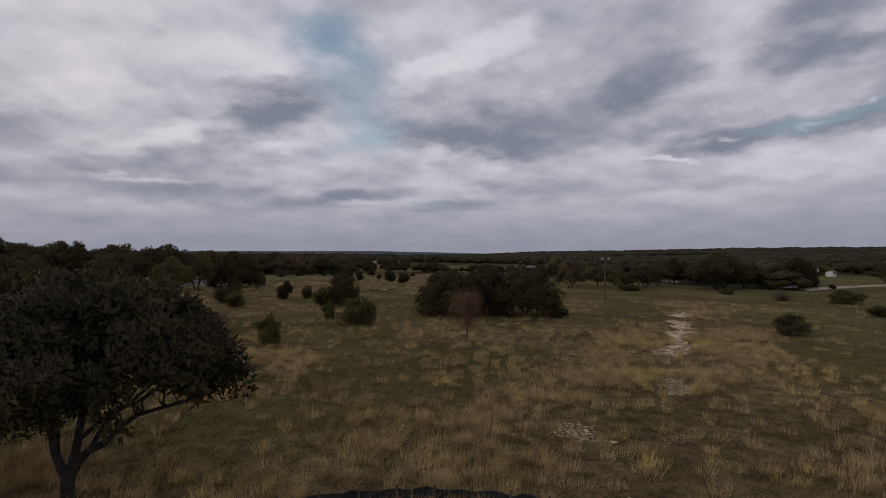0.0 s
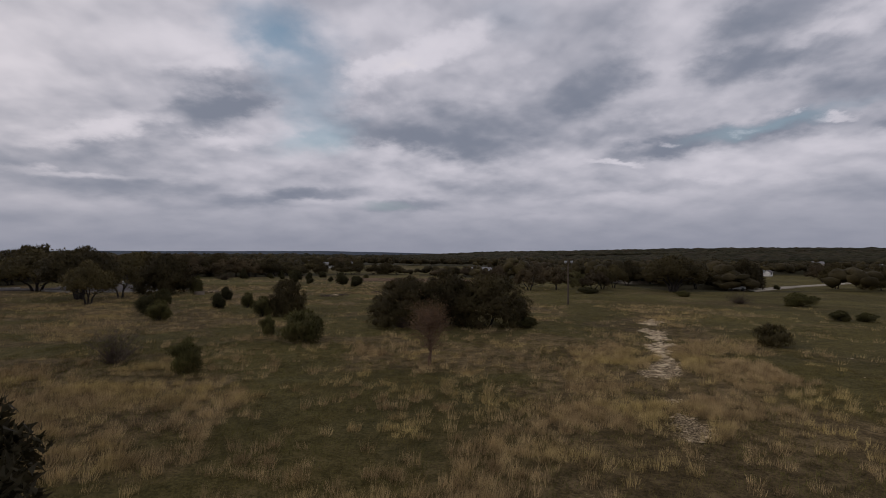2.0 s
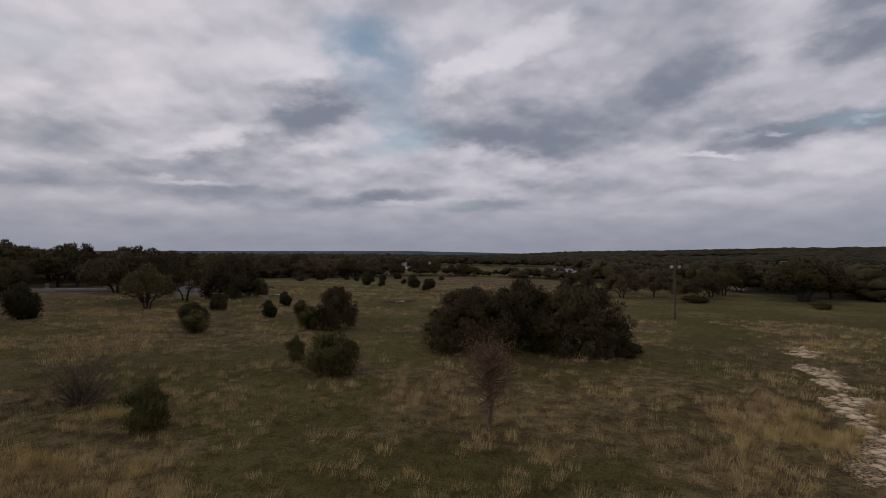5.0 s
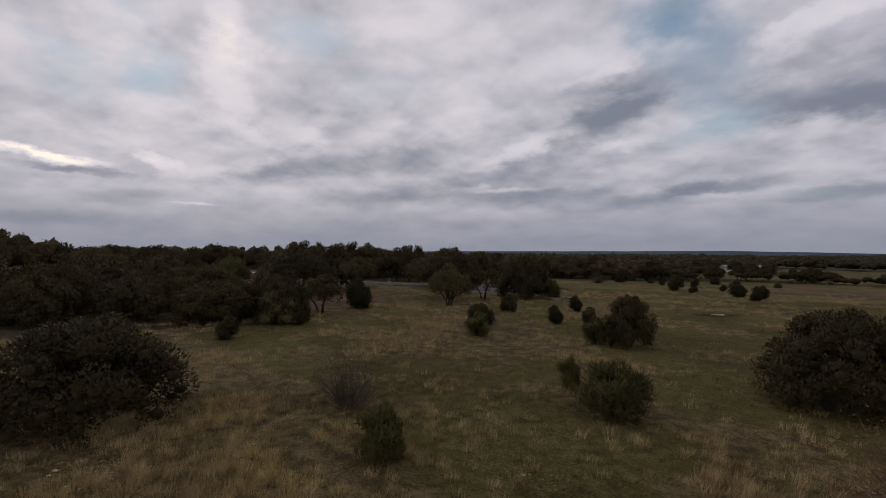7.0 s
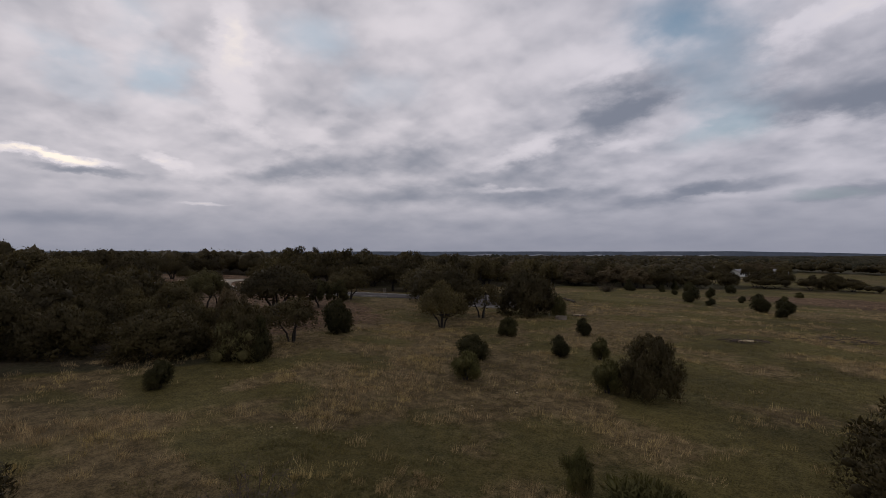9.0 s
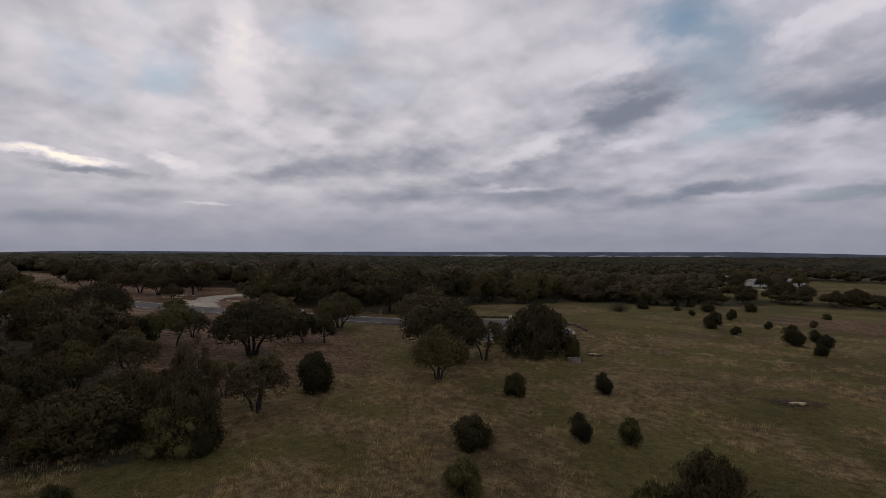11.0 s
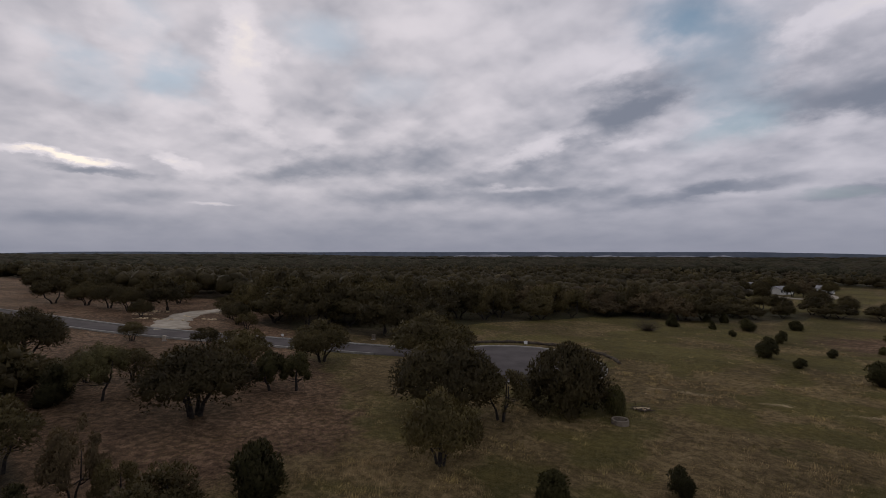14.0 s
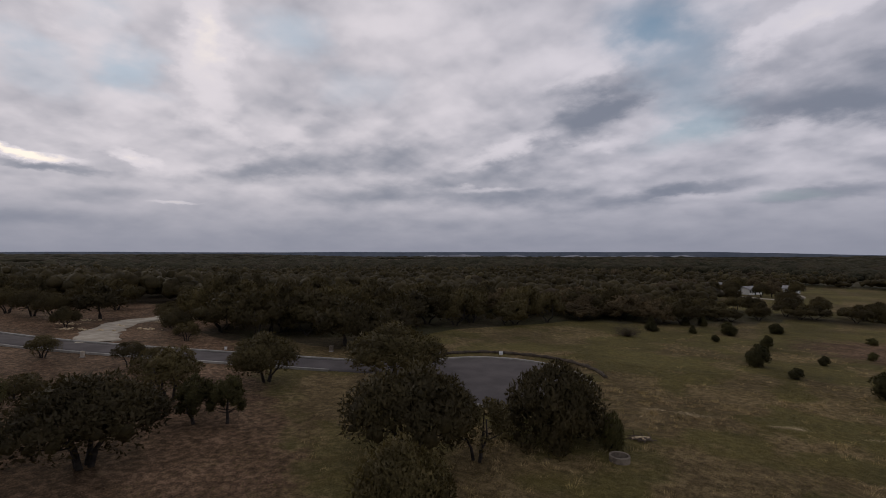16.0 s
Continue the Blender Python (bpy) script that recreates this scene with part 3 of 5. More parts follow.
def ribbon(name, pts, width, mat, lift, label, cat, steps=8, ragged=0.0):
    """A strip of road that lies on the ground, with turned-down edges."""
    P = []
    for a, b in zip(pts, pts[1:]):
        P += [Vector(a).lerp(Vector(b), i / steps) for i in range(steps)]
    P.append(Vector(pts[-1]))
    P = [sum((P[max(0, min(len(P) - 1, i + d))] for d in range(-4, 5)), Vector((0, 0))) / 9 for i in range(len(P))]
    V, F = [], []
    for i, p in enumerate(P):
        d = (P[min(i + 1, len(P) - 1)] - P[max(i - 1, 0)]).normalized()
        nrm = Vector((-d.y, d.x))
        for u, dz in ((-0.5, -0.3), (-0.49, 0.0), (-0.25, 0.03), (0, 0.05), (0.25, 0.03), (0.49, 0.0), (0.5, -0.3)):
            rag = 1 + ragged * (float(fbm(i * 1.0 + (50 if u > 0 else 0), 3.0, 4.0)) - 0.5) * 2
            q = p + nrm * (u * width * rag)
            V.append((q.x, q.y, float(plane_z(q.x, q.y)) + lift + dz))
        if i:
            b = i * 7
            F += [(b + j - 7, b + j - 6, b + j + 1, b + j) for j in range(6)]
    return tagged(new(name, mesh_of(name, V, F, mat, True)), label, cat, kind="structure"), P


def kerb(P, width, side, lift, name="kerb"):
    """A concrete kerb along one side of the road."""
    V, F = [], []
    for i, p in enumerate(P):
        d = (P[min(i + 1, len(P) - 1)] - P[max(i - 1, 0)]).normalized()
        nrm = Vector((-d.y, d.x)) * side
        for u, z in ((0, -0.25), (0.0, 0.16), (0.06, 0.2), (0.42, 0.2), (0.45, -0.25)):
            q = p + nrm * (width / 2 + u)
            V.append((q.x, q.y, float(plane_z(q.x, q.y)) + lift + z))
        if i:
            b = i * 5
            F += [(b + j - 5, b + j - 4, b + j + 1, b + j) for j in range(4)]
    return tagged(new(name, mesh_of(name, V, F, M_CONCRETE)), "pale concrete ribbon kerb along the asphalt road", "kerb", kind="structure")


def make_road():
    road, P = ribbon("road", ROAD, 6.4, M_ASPHALT, 0.10, "grey asphalt road leading to a turning circle", "road")
    kerb(P[:-9], 6.4, 1, 0.08)
    kerb(P[:-13], 6.4, -1, 0.08)
    cx, cy, r = CUL
    V, F = [(cx, cy, float(plane_z(cx, cy)) + 0.20)], []
    for ring, (f, dz) in enumerate(((0.5, 0.19), (0.98, 0.15), (1.0, -0.2))):
        for j in range(48):
            a = 2 * math.pi * j / 48
            x, y = cx + r * f * math.cos(a), cy + r * f * math.sin(a)
            V.append((x, y, float(plane_z(x, y)) + dz))
    for j in range(48):
        n = (j + 1) % 48
        F.append((0, 1 + j, 1 + n))
        F += [(1 + j, 49 + j, 49 + n, 1 + n), (49 + j, 97 + j, 97 + n, 49 + n)]
    tagged(new("turning_circle", mesh_of("turning_circle", V, F, M_ASPHALT, True)), "round grey asphalt turning circle at the road end", "road", kind="structure")
    arc = [Vector((cx + (r + 0.0) * math.cos(radians(a)), cy + r * math.sin(radians(a)))) for a in range(-135, 176, 5)]
    kerb(arc, 0.0, -1, 0.08)
    ribbon("driveway", DRIVE, 6.0, M_GRAVEL, 0.12, "pale gravel driveway leaving the asphalt road", "driveway", 14, 0.55)
    ribbon("gravel_road", [(84, 117), (99, 127.5), (120.6, 143.9), (172, 177), (240, 215)], 4.0, M_GRAVEL, 0.15, "pale gravel farm road across the pasture", "road", 16, 0.35)
    ribbon("house_drive", [(-60, 312), (-54.9, 301), (-43.3, 291.7), (-33.5, 289.5), (-27.5, 300), (-27, 316), (-32.1, 330)], 3.6, M_GRAVEL, 0.15, "pale looping driveway round the white farmhouse", "driveway", 10, 0.35)


make_road()


# ---- plants ----
ICO = None


def ico():
    global ICO
    if ICO is None:
        bm = bmesh.new()
        bmesh.ops.create_icosphere(bm, subdivisions=1, radius=1.0)
        bm.verts.ensure_lookup_table()
        ICO = np.array([v.co[:] for v in bm.verts]), np.array([[v.index for v in f.verts] for f in bm.faces])
        bm.free()
    return ICO


def unit(v):
    return v / np.maximum(np.linalg.norm(v, axis=-1, keepdims=True), 1e-9)


def sprigs(g, centres, radii, count, length, slim, up=0.3, inner=0.7, wild=0.5):
    """Leaf sprigs (small diamonds) over a set of leafy clumps."""
    vol = radii.prod(1) ** (2 / 3)
    c = g.choice(len(centres), count, p=vol / vol.sum())
    d = g.normal(size=(count, 3))
    d /= np.linalg.norm(d, axis=1, keepdims=True)
    flip = (d[:, 2] < -0.35) & (g.random(count) < 0.55)
    d[flip, 2] *= -1
    pos = centres[c] + d * radii[c] * (inner + (1.08 - inner) * g.random((count, 1)) ** 0.6)
    way = d * 0.55 + g.normal(size=(count, 3)) * 0.8 + np.array([0, 0, up])
    way = unit(way)
    side = unit(np.cross(way, d * 0.9 + unit(pos - centres.mean(0)) * 0.8 + g.normal(size=(count, 3)) * wild))
    L = (length * (0.6 + 0.8 * g.random((count, 1))))
    V = np.stack([pos - side * L * slim, pos + side * L * slim, pos + way * L], 1)
    # leaves face outwards and take the soft shading of their clump and of the whole crown
    mid = centres.mean(0) - np.array([0, 0, 0.2 * np.ptp(centres[:, 2])])
    soft = unit(d * 0.5 + unit(pos - mid) * 0.8 + g.normal(size=(count, 3)) * 0.38)
    face = np.cross(V[:, 1] - V[:, 0], V[:, 2] - V[:, 0])
    turned = (face * soft).sum(1) < 0
    V[turned] = V[turned][:, [1, 0, 2]]
    return V.reshape(-1, 3), np.arange(count * 3).reshape(-1, 3), np.repeat(soft, 3, 0)


def masses(g, centres, radii, k):
    """Dark leafy hearts of the clumps, as triangles."""
    iv, jf = ico()
    Vs, Fs, Ns, n = [], [], [], 0
    mid = centres.mean(0)
    for c, r in zip(centres, radii):
        w = 1 + 0.5 * (g.random((len(iv), 1)) - 0.5)
        Vs.append(c + iv * r * k * w)
        Ns.append(unit(iv * 0.8 + unit(Vs[-1] - mid) * 0.6))
        Fs.append(jf + n)
        n += len(iv)
    return np.concatenate(Vs), np.concatenate(Fs), np.concatenate(Ns)


def crown_mesh(name, g, centres, radii, count, length, mat, slim=0.28, up=0.3, heart=0.78):
    sv, sf, sn = sprigs(g, centres, radii, count, length, slim, up)
    if heart:
        mv, mf, mn = masses(g, centres, radii, heart)
        return mesh_of(name, np.concatenate([sv, mv]), np.concatenate([sf, mf + len(sv)]), mat, True, np.concatenate([sn, mn]))
    return mesh_of(name, sv, sf, mat, True, sn)


def oak_proto(name, seed, h, w, base, stems, clumps, count, length, mat, lean=0.0, heart=0.7, thick=0.2, limbs=9, droop=0.45):
    """A broad oak: forked stems, limbs into the clumps, a lumpy crown with gaps."""
    g = np.random.default_rng(seed)
    R = w / 2
    cen, rad = [], []
    for i in range(clumps):
        a, u = g.random() * 2 * math.pi, math.sqrt(g.random())
        r = R * 0.78 * u
        top = base + (h - base) * math.sqrt(max(0.0, 1 - (0.88 * u) ** 2.2))
        size = R * (0.115 + 0.125 * g.random())
        z = base * (1 - droop * u ** 3) + size * 1.0 + max(0.1, top - base - size * 2.1) * (0.12 + 0.88 * g.random() ** 0.7)
        cen.append((r * math.cos(a) + lean, r * math.sin(a), z))
        rad.append((size * (0.9 + 0.3 * g.random()), size * (0.9 + 0.3 * g.random()), size * (0.95 + 0.5 * g.random())))
    cen, rad = np.array(cen), np.array(rad)
    thing = new(name)
    forks = []
    for s in range(stems):
        a = 2 * math.pi * (s + 0.3 * g.random()) / stems
        foot = Vector((0.16 * math.cos(a), 0.16 * math.sin(a), -0.35)) * (0.5 + stems * 0.3)
        foot.z = -0.35
        reach = R * (0.16 + 0.16 * g.random())
        p1 = foot + Vector((0.3 * reach * math.cos(a), 0.3 * reach * math.sin(a), 0.35 + base * 0.5))
        p2 = foot + Vector((reach * math.cos(a + 0.3), reach * math.sin(a + 0.3), 0.35 + base * 1.05))
        p3 = Vector((reach * 1.5 * math.cos(a + 0.1), reach * 1.5 * math.sin(a + 0.1), base + (h - base) * 0.45))
        t = thick * (1.25 if stems == 1 else 0.85)
        V, F = [], []
        tube(V, F, [foot, p1, p2, p3], [t * 1.35, t, t * 0.75, t * 0.4], 7)
        sub("trunk", mesh_of("trunk", V, F, M_BARK, True), thing)
        forks.append((p1, p2, p3))
    outer = sorted(range(len(cen)), key=lambda i: cen[i][2] - 0.6 * math.hypot(cen[i][0], cen[i][1]))
    for i in outer[:limbs]:
        c = Vector(cen[i])
        f = min(forks, key=lambda q: (q[1] - c).length)
        st = f[1] if g.random() < 0.5 else f[0].lerp(f[1], 0.6)
        m = st.lerp(c, 0.5) + Vector((g.normal() * 0.16, g.normal() * 0.16, -0.06 * R))
        V, F = [], []
        tube(V, F, [st, st.lerp(m, 0.5) + Vector((0, 0, -0.05)), m, c], [thick * 0.45, thick * 0.36, thick * 0.27, thick * 0.1], 6)
        sub("limb", mesh_of("limb", V, F, M_BARK, True), thing)
    sub("crown", crown_mesh("crown", g, cen, rad, count, length, mat, up=0.7, heart=heart), thing)
    return thing


def near_oak(name, seed, h, R, mat):
    """A live oak seen close: trunk forked low, curving limbs, an arched crown with gaps below."""
    g = np.random.default_rng(seed)
    thing = new(name)
    V, F = [], []
    tube(V, F, [(0.02, 0, -0.4), (0.0, 0, 0.1), (-0.03, 0.02, 0.5), (-0.02, 0, 0.84)], [0.21, 0.165, 0.15, 0.15], 10)
    sub("trunk", mesh_of("trunk", V, F, M_BARK, True), thing)
    limbs = [[(-0.06, 0, 0.72), (-0.33, 0.06, 1.25), (-0.48, 0.15, 1.72), (-0.8, 0.2, 2.3), (-1.5, 0.3, 3.0), (-2.3, 0.5, 3.5)],
             [(0.02, 0.03, 0.76), (0.07, 0.25, 1.45), (0.11, 0.4, 2.15), (-0.05, 0.6, 2.8), (0.2, 0.8, 3.8), (0.1, 0.9, 4.6)],
             [(0.05, -0.02, 0.74), (0.32, -0.15, 1.16), (0.62, -0.3, 1.42), (0.97, -0.35, 1.58), (1.27, -0.3, 1.92), (1.6, -0.2, 2.16), (2.5, 0, 2.4), (3.1, 0.2, 2.6)],
             [(0.60, -0.28, 1.40), (0.79, 0.0, 1.9), (1.07, 0.2, 2.22), (1.45, 0.4, 2.36), (2.1, 0.8, 2.9), (2.5, 1.1, 3.5)],
             [(0.07, 0.25, 1.45), (0.40, 0.5, 1.82), (0.78, 0.9, 2.05), (1.3, 1.5, 2.6), (1.5, 2.1, 3.1)],
             [(-0.40, 0.1, 1.5), (-0.2, -0.5, 2.0), (0.1, -1.1, 2.5), (0.5, -1.8, 3.0)],
             [(-0.5, 0.15, 1.8), (-1.0, -0.4, 2.3), (-1.6, -1.2, 2.7), (-2.0, -1.7, 3.1)],
             [(-0.3, 0.1, 1.3), (-0.7, 0.8, 1.9), (-1.2, 1.6, 2.5), (-1.5, 2.2, 3.2)],
             [(0.79, 0.0, 1.9), (1.0, -0.8, 2.4), (1.5, -1.6, 2.8), (1.8, -2.1, 3.2)]]
    TV, TF = [], []
    for pts in limbs:
        V, F = [], []
        n = len(pts)
        r0 = 0.11 if pts[0][2] < 0.8 else 0.062
        tube(V, F, [Vector(p) for p in pts], [r0 * (1 - 0.8 * i / (n - 1)) for i in range(n)], 8)
        for q0, q1 in zip(pts[n // 2:], pts[n // 2 + 1:]):
            for j in range(4):
                a = Vector(q0).lerp(Vector(q1), g.random())
                b = a + Vector((g.normal() * 0.5, g.normal() * 0.5, 0.25 + 0.5 * g.random()))
                m = a.lerp(b, 0.5) + Vector((g.normal(), g.normal(), 0)) * 0.08
                tube(TV, TF, [a, m, b], [0.028, 0.02, 0.006], 5)
        sub("limb", mesh_of("limb", V, F, M_BARK, True), thing)
    tagged(sub("brushwood", mesh_of("brushwood", TV, TF, M_BARK), thing), kind="stuff")
    cen, rad = [], []
    for i in range(300):
        a, u = g.random() * 6.283, math.sqrt(g.random())
        size = 0.22 + 0.3 * g.random()
        floor = 2.75 + 0.5 * math.cos(a * 3) * u - 0.75 * max(0.0, u - 0.55) / 0.45 + 0.35 * (1 - u)
        top = 2.1 + (h - 2.1) * math.sqrt(max(0.0, 1 - (0.93 * u) ** 2.3)) - size * 0.5
        z = floor + (max(top, floor + 0.1) - floor) * (0.08 + 0.92 * g.random() ** 0.75)
        cen.append((R * 0.93 * u * math.cos(a), R * 0.93 * u * math.sin(a), z))
        rad.append((size * 1.1, size * 1.1, size * (0.7 + 0.4 * g.random())))
    sv, sf, sn = sprigs(g, np.array(cen), np.array(rad), 50000, 0.145, 0.28, 0.3, 0.15)
    sub("crown", mesh_of("crown", sv, sf, mat, True, sn), thing)
    return thing


def bush_proto(name, seed, h, w, clumps, count, length, mat, shape="dome", up=0.5, heart=0.72, slim=0.26, fat=1.0):
    """A bush that is leafy to the ground; shape dome or cone."""
    g = np.random.default_rng(seed)
    R = w / 2
    cen, rad = [], []
    for i in range(clumps):
        a, z = g.random() * 2 * math.pi, g.random()
        lim = (1 - 0.75 * z ** 1.6) if shape == "cone" else math.sqrt(max(0.02, 1 - (0.94 * z ** 1.4) ** 2))
        size = R * (0.20 + 0.14 * g.random()) * (1.1 - 0.4 * z) * (22 / clumps) ** 0.25 * fat
        r = max(0.0, R * lim - size * 0.85) * g.random() ** 0.35
        cen.append((r * math.cos(a), r * math.sin(a), size * 0.5 + z * (h - size * 1.4)))
        rad.append((size, size * (0.9 + 0.3 * g.random()), size * (0.85 + 0.35 * g.random())))
    cen, rad = np.array(cen), np.array(rad)
    thing = new(name)
    for i in range(3):
        c = Vector(cen[i % len(cen)])
        V, F = [], []
        tube(V, F, [(0.05 * math.cos(i * 2.1), 0.05 * math.sin(i * 2.1), -0.25), c * 0.5, c], [0.06, 0.045, 0.015], 5)
        sub("stem", mesh_of("stem", V, F, M_BARK, True), thing)
    sub("foliage", crown_mesh("foliage", g, cen, rad, count, length, mat, slim, up, heart), thing)
    return thing


def twig_proto(name, seed, h, w, twigs, leaves, mat_twig, mat_leaf, trunk=0.0):
    """A nearly bare plant: a short stem, many thin twigs, few leaves."""
    g = np.random.default_rng(seed)
    thing = new(name)
    V, F = [], []
    if trunk:
        tube(V, F, [(0, 0, -0.3), (0.03, 0.02, trunk * 0.5), (-0.05, 0.04, trunk), (0.02, 0, h * 0.8)], [0.13, 0.10, 0.075, 0.03], 7)
    tips = []
    for i in range(twigs):
        a, e = g.random() * 2 * math.pi, (0.1 if trunk else 0.35) + 1.15 * g.random()
        z0 = trunk + (h * 0.55 if trunk else 0.0) * g.random()
        L = (h - z0) * (0.4 + 0.6 * g.random())
        tip = Vector((math.cos(a) * min(w / 2, L * math.cos(e)) , math.sin(a) * min(w / 2, L * math.cos(e)), z0 + L * math.sin(e) * 0.95))
        o = Vector((0, 0, z0 - (0.15 if not trunk else 0)))
        m = o.lerp(tip, 0.5) + Vector((g.normal(), g.normal(), g.normal())) * 0.07 * h * 0.5
        tube(V, F, [o, m, tip], [0.026, 0.014, 0.005], 3)
        tips += [tip, m.lerp(tip, 0.5)]
        for s in range(3):
            q = m.lerp(tip, g.random())
            e2 = q + Vector((g.normal(), g.normal(), abs(g.normal()))) * 0.11 * h
            tube(V, F, [q, e2], [0.009, 0.003], 3)
            tips.append(e2)
    tagged(sub("brushwood", mesh_of("brushwood", V, F, mat_twig), thing), kind="stuff")
    cen = np.array([t[:] for t in tips])
    rad = np.full((len(cen), 3), 0.11 * h)
    sub("leaves", crown_mesh("leaves", g, cen, rad, leaves, 0.06, mat_leaf, 0.3, 0.2, 0), thing)
    return thing


PROTO, PLACED = {}, {}


def plant(kind, x, y, h, w, label="", turn=None, deep=None, drop=0.0):
    """Puts a plant of a kind at a place, scaled to a height and a spread."""
    ob, h0, w0, base_label, cat, group = PROTO[kind]
    n = PLACED.get(kind, 0)
    PLACED[kind] = n + 1
    a = (x * 37.7 + y * 91.3) % 360 if turn is None else turn
    m = Matrix.LocRotScale((x, y, gz(x, y) - drop), Euler((0, 0, radians(a))), (w / w0, (deep or w) / w0, h / h0))
    if n:
        ob = copy_thing(ob, Matrix())
    ob.matrix_basis = m
    tagged(ob, label or base_label, cat, group, "")
    return ob


def kind(key, ob, h, w, label, cat, group=""):
    PROTO[key] = (ob, h, w, label, cat, group)


kind("oak_near", near_oak("live_oak", 11, 5.35, 3.75, M_OAK_BACKLIT), 5.35, 7.5, "dark live oak with low forked trunk and curving limbs", "tree")
kind("oak_a", oak_proto("live_oak", 12, 6.5, 9.0, 2.3, 4, 100, 12000, 0.27, M_OAK, thick=0.17, heart=0.42, droop=0.2), 6.5, 9.0, "dark green live oak with several stems", "tree", "live oaks of the meadow")
kind("oak_b", oak_proto("live_oak", 13, 6.5, 8.5, 1.8, 4, 85, 10500, 0.26, M_OAK_LIGHT, thick=0.14, heart=0.4, droop=0.25), 6.5, 8.5, "grey-green live oak with an uneven crown", "tree", "live oaks of the meadow")
kind("oak_low", bush_proto("live_oak", 14, 5.0, 8.0, 120, 11500, 0.27, M_OAK, "dome", 1.0, 0.45), 5.0, 8.0, "dense dark oak leafy down to the grass", "tree", "live oaks of the meadow")
kind("thicket", bush_proto("oak_thicket", 33, 5.0, 8.0, 130, 21000, 0.175, M_OAK, "dome", 1.0, 0.42), 5.0, 8.0, "dense dark oak leafy down to the grass", "bush", "oak thickets")
kind("spiky", bush_proto("spiky_bush", 34, 2.0, 2.6, 22, 2600, 0.36, M_OAK_LIGHT, "dome", 1.9, 0.0, 0.09, 1.0), 2.0, 2.6, "dark bush of stiff upright shoots", "bush")
kind("oak_sparse", oak_proto("small_oak", 15, 5.0, 5.0, 1.7, 3, 34, 5200, 0.19, M_OAK_LIGHT, heart=0, thick=0.1), 5.0, 5.0, "small thin-crowned tree with visible grey stems", "tree", "small trees")
kind("wood_a", oak_proto("live_oak", 17, 6.5, 8.0, 1.3, 2, 40, 2500, 0.42, M_OAK, thick=0.16, heart=0.62, limbs=0), 6.5, 8.0, "dark live oak in the close oak woods", "tree", "oaks of the woods")
kind("wood_b", oak_proto("live_oak", 18, 6.5, 8.0, 1.0, 2, 36, 2400, 0.42, M_OAK_LIGHT, thick=0.16, heart=0.62, limbs=0), 6.5, 8.0, "grey-green oak in the close oak woods", "tree", "oaks of the woods")
kind("wood_bush", bush_proto("oak_bush", 20, 4.5, 7.5, 46, 3000, 0.40, M_OAK, "dome", 0.8, 0.6), 4.5, 7.5, "low oak thicket leafy down to the ground", "bush", "oak thickets")
kind("wood_brown", oak_proto("brown_tree", 19, 6.5, 7.5, 1.3, 2, 34, 2400, 0.42, M_BROWN, heart=0.55, thick=0.14, limbs=0), 6.5, 7.5, "rusty brown tree among the oak woods", "tree", "brown trees")
kind("cedar", bush_proto("cedar_bush", 21, 3.4, 3.0, 40, 5500, 0.2, M_CEDAR, "cone", 1.1, 0.6, fat=1.3), 3.4, 3.0, "dense dark cedar bush", "bush", "cedar bushes")
kind("small_dark", oak_proto("cedar_tree", 25, 4.6, 4.0, 1.1, 1, 44, 5500, 0.2, M_CEDAR, thick=0.11, limbs=6), 4.6, 4.0, "small dark cedar tree with bare lower stem", "tree", "small trees")
kind("cedar_round", bush_proto("cedar_bush", 22, 2.2, 2.6, 30, 4500, 0.18, M_CEDAR, "dome", 0.9, 0.6, fat=1.55), 2.2, 2.6, "round dark cedar bush in the grass", "bush", "cedar bushes")
kind("shrub", bush_proto("shrub", 23, 2.0, 2.4, 34, 7000, 0.2, M_SHRUB, "dome", 1.4, 0.0, 0.12, 1.25), 2.0, 2.4, "grey-green shrub in the dry grass", "shrub", "shrubs")
kind("olive", bush_proto("olive_shrub", 24, 3.5, 5.0, 24, 3600, 0.17, M_OLIVE, "dome", 0.6, 0.6), 3.5, 5.0, "pale olive-brown bushy tree", "shrub")
kind("olive_tree", oak_proto("olive_tree", 27, 6.5, 7.0, 2.2, 1, 60, 9000, 0.16, M_OLIVE, heart=0.55, thick=0.1, limbs=7), 6.5, 7.0, "olive-brown tree on a thin bare trunk", "tree")
kind("brown", oak_proto("brown_tree", 16, 6.5, 7.5, 1.6, 2, 28, 5000, 0.24, M_BROWN, heart=0.6, thick=0.14), 6.5, 7.5, "tree with rusty brown autumn leaves", "tree", "brown trees")
kind("dead", twig_proto("bare_tree", 31, 3.5, 2.2, 150, 3000, M_TWIG_PALE, M_RUST, 0.8), 3.5, 2.2, "nearly bare small tree with brown leaves", "tree")
kind("twigs", twig_proto("bare_bush", 32, 2.5, 2.8, 110, 1800, M_TWIG, M_SHRUB), 2.5, 2.8, "sparse grey twiggy bush", "bush", "bare bushes")

# the meadow
plant("oak_near", -8.3, 10.5, 5.3, 7.5, turn=0, deep=5.2)
plant("oak_near", -10.9, 10.9, 4.9, 6.6, turn=180, deep=4.8)
plant("dead", 1.3, 33.2, 3.6, 2.3)
plant("thicket", 0.3, 51.0, 4.7, 8.2, turn=10)
plant("thicket", 8.2, 51.5, 5.1, 8.6, turn=130)
plant("oak_low", 4.2, 53.0, 5.2, 6.5, turn=240)
plant("cedar_round", 11.6, 49.8, 1.0, 2.2)
plant("twigs", -0.4, 49.6, 2.2, 1.8, "pale dead shrub beside dense oaks", 50)
plant("thicket", -12.9, 59.6, 4.1, 4.4, "round dark tree standing alone in grass", 60)
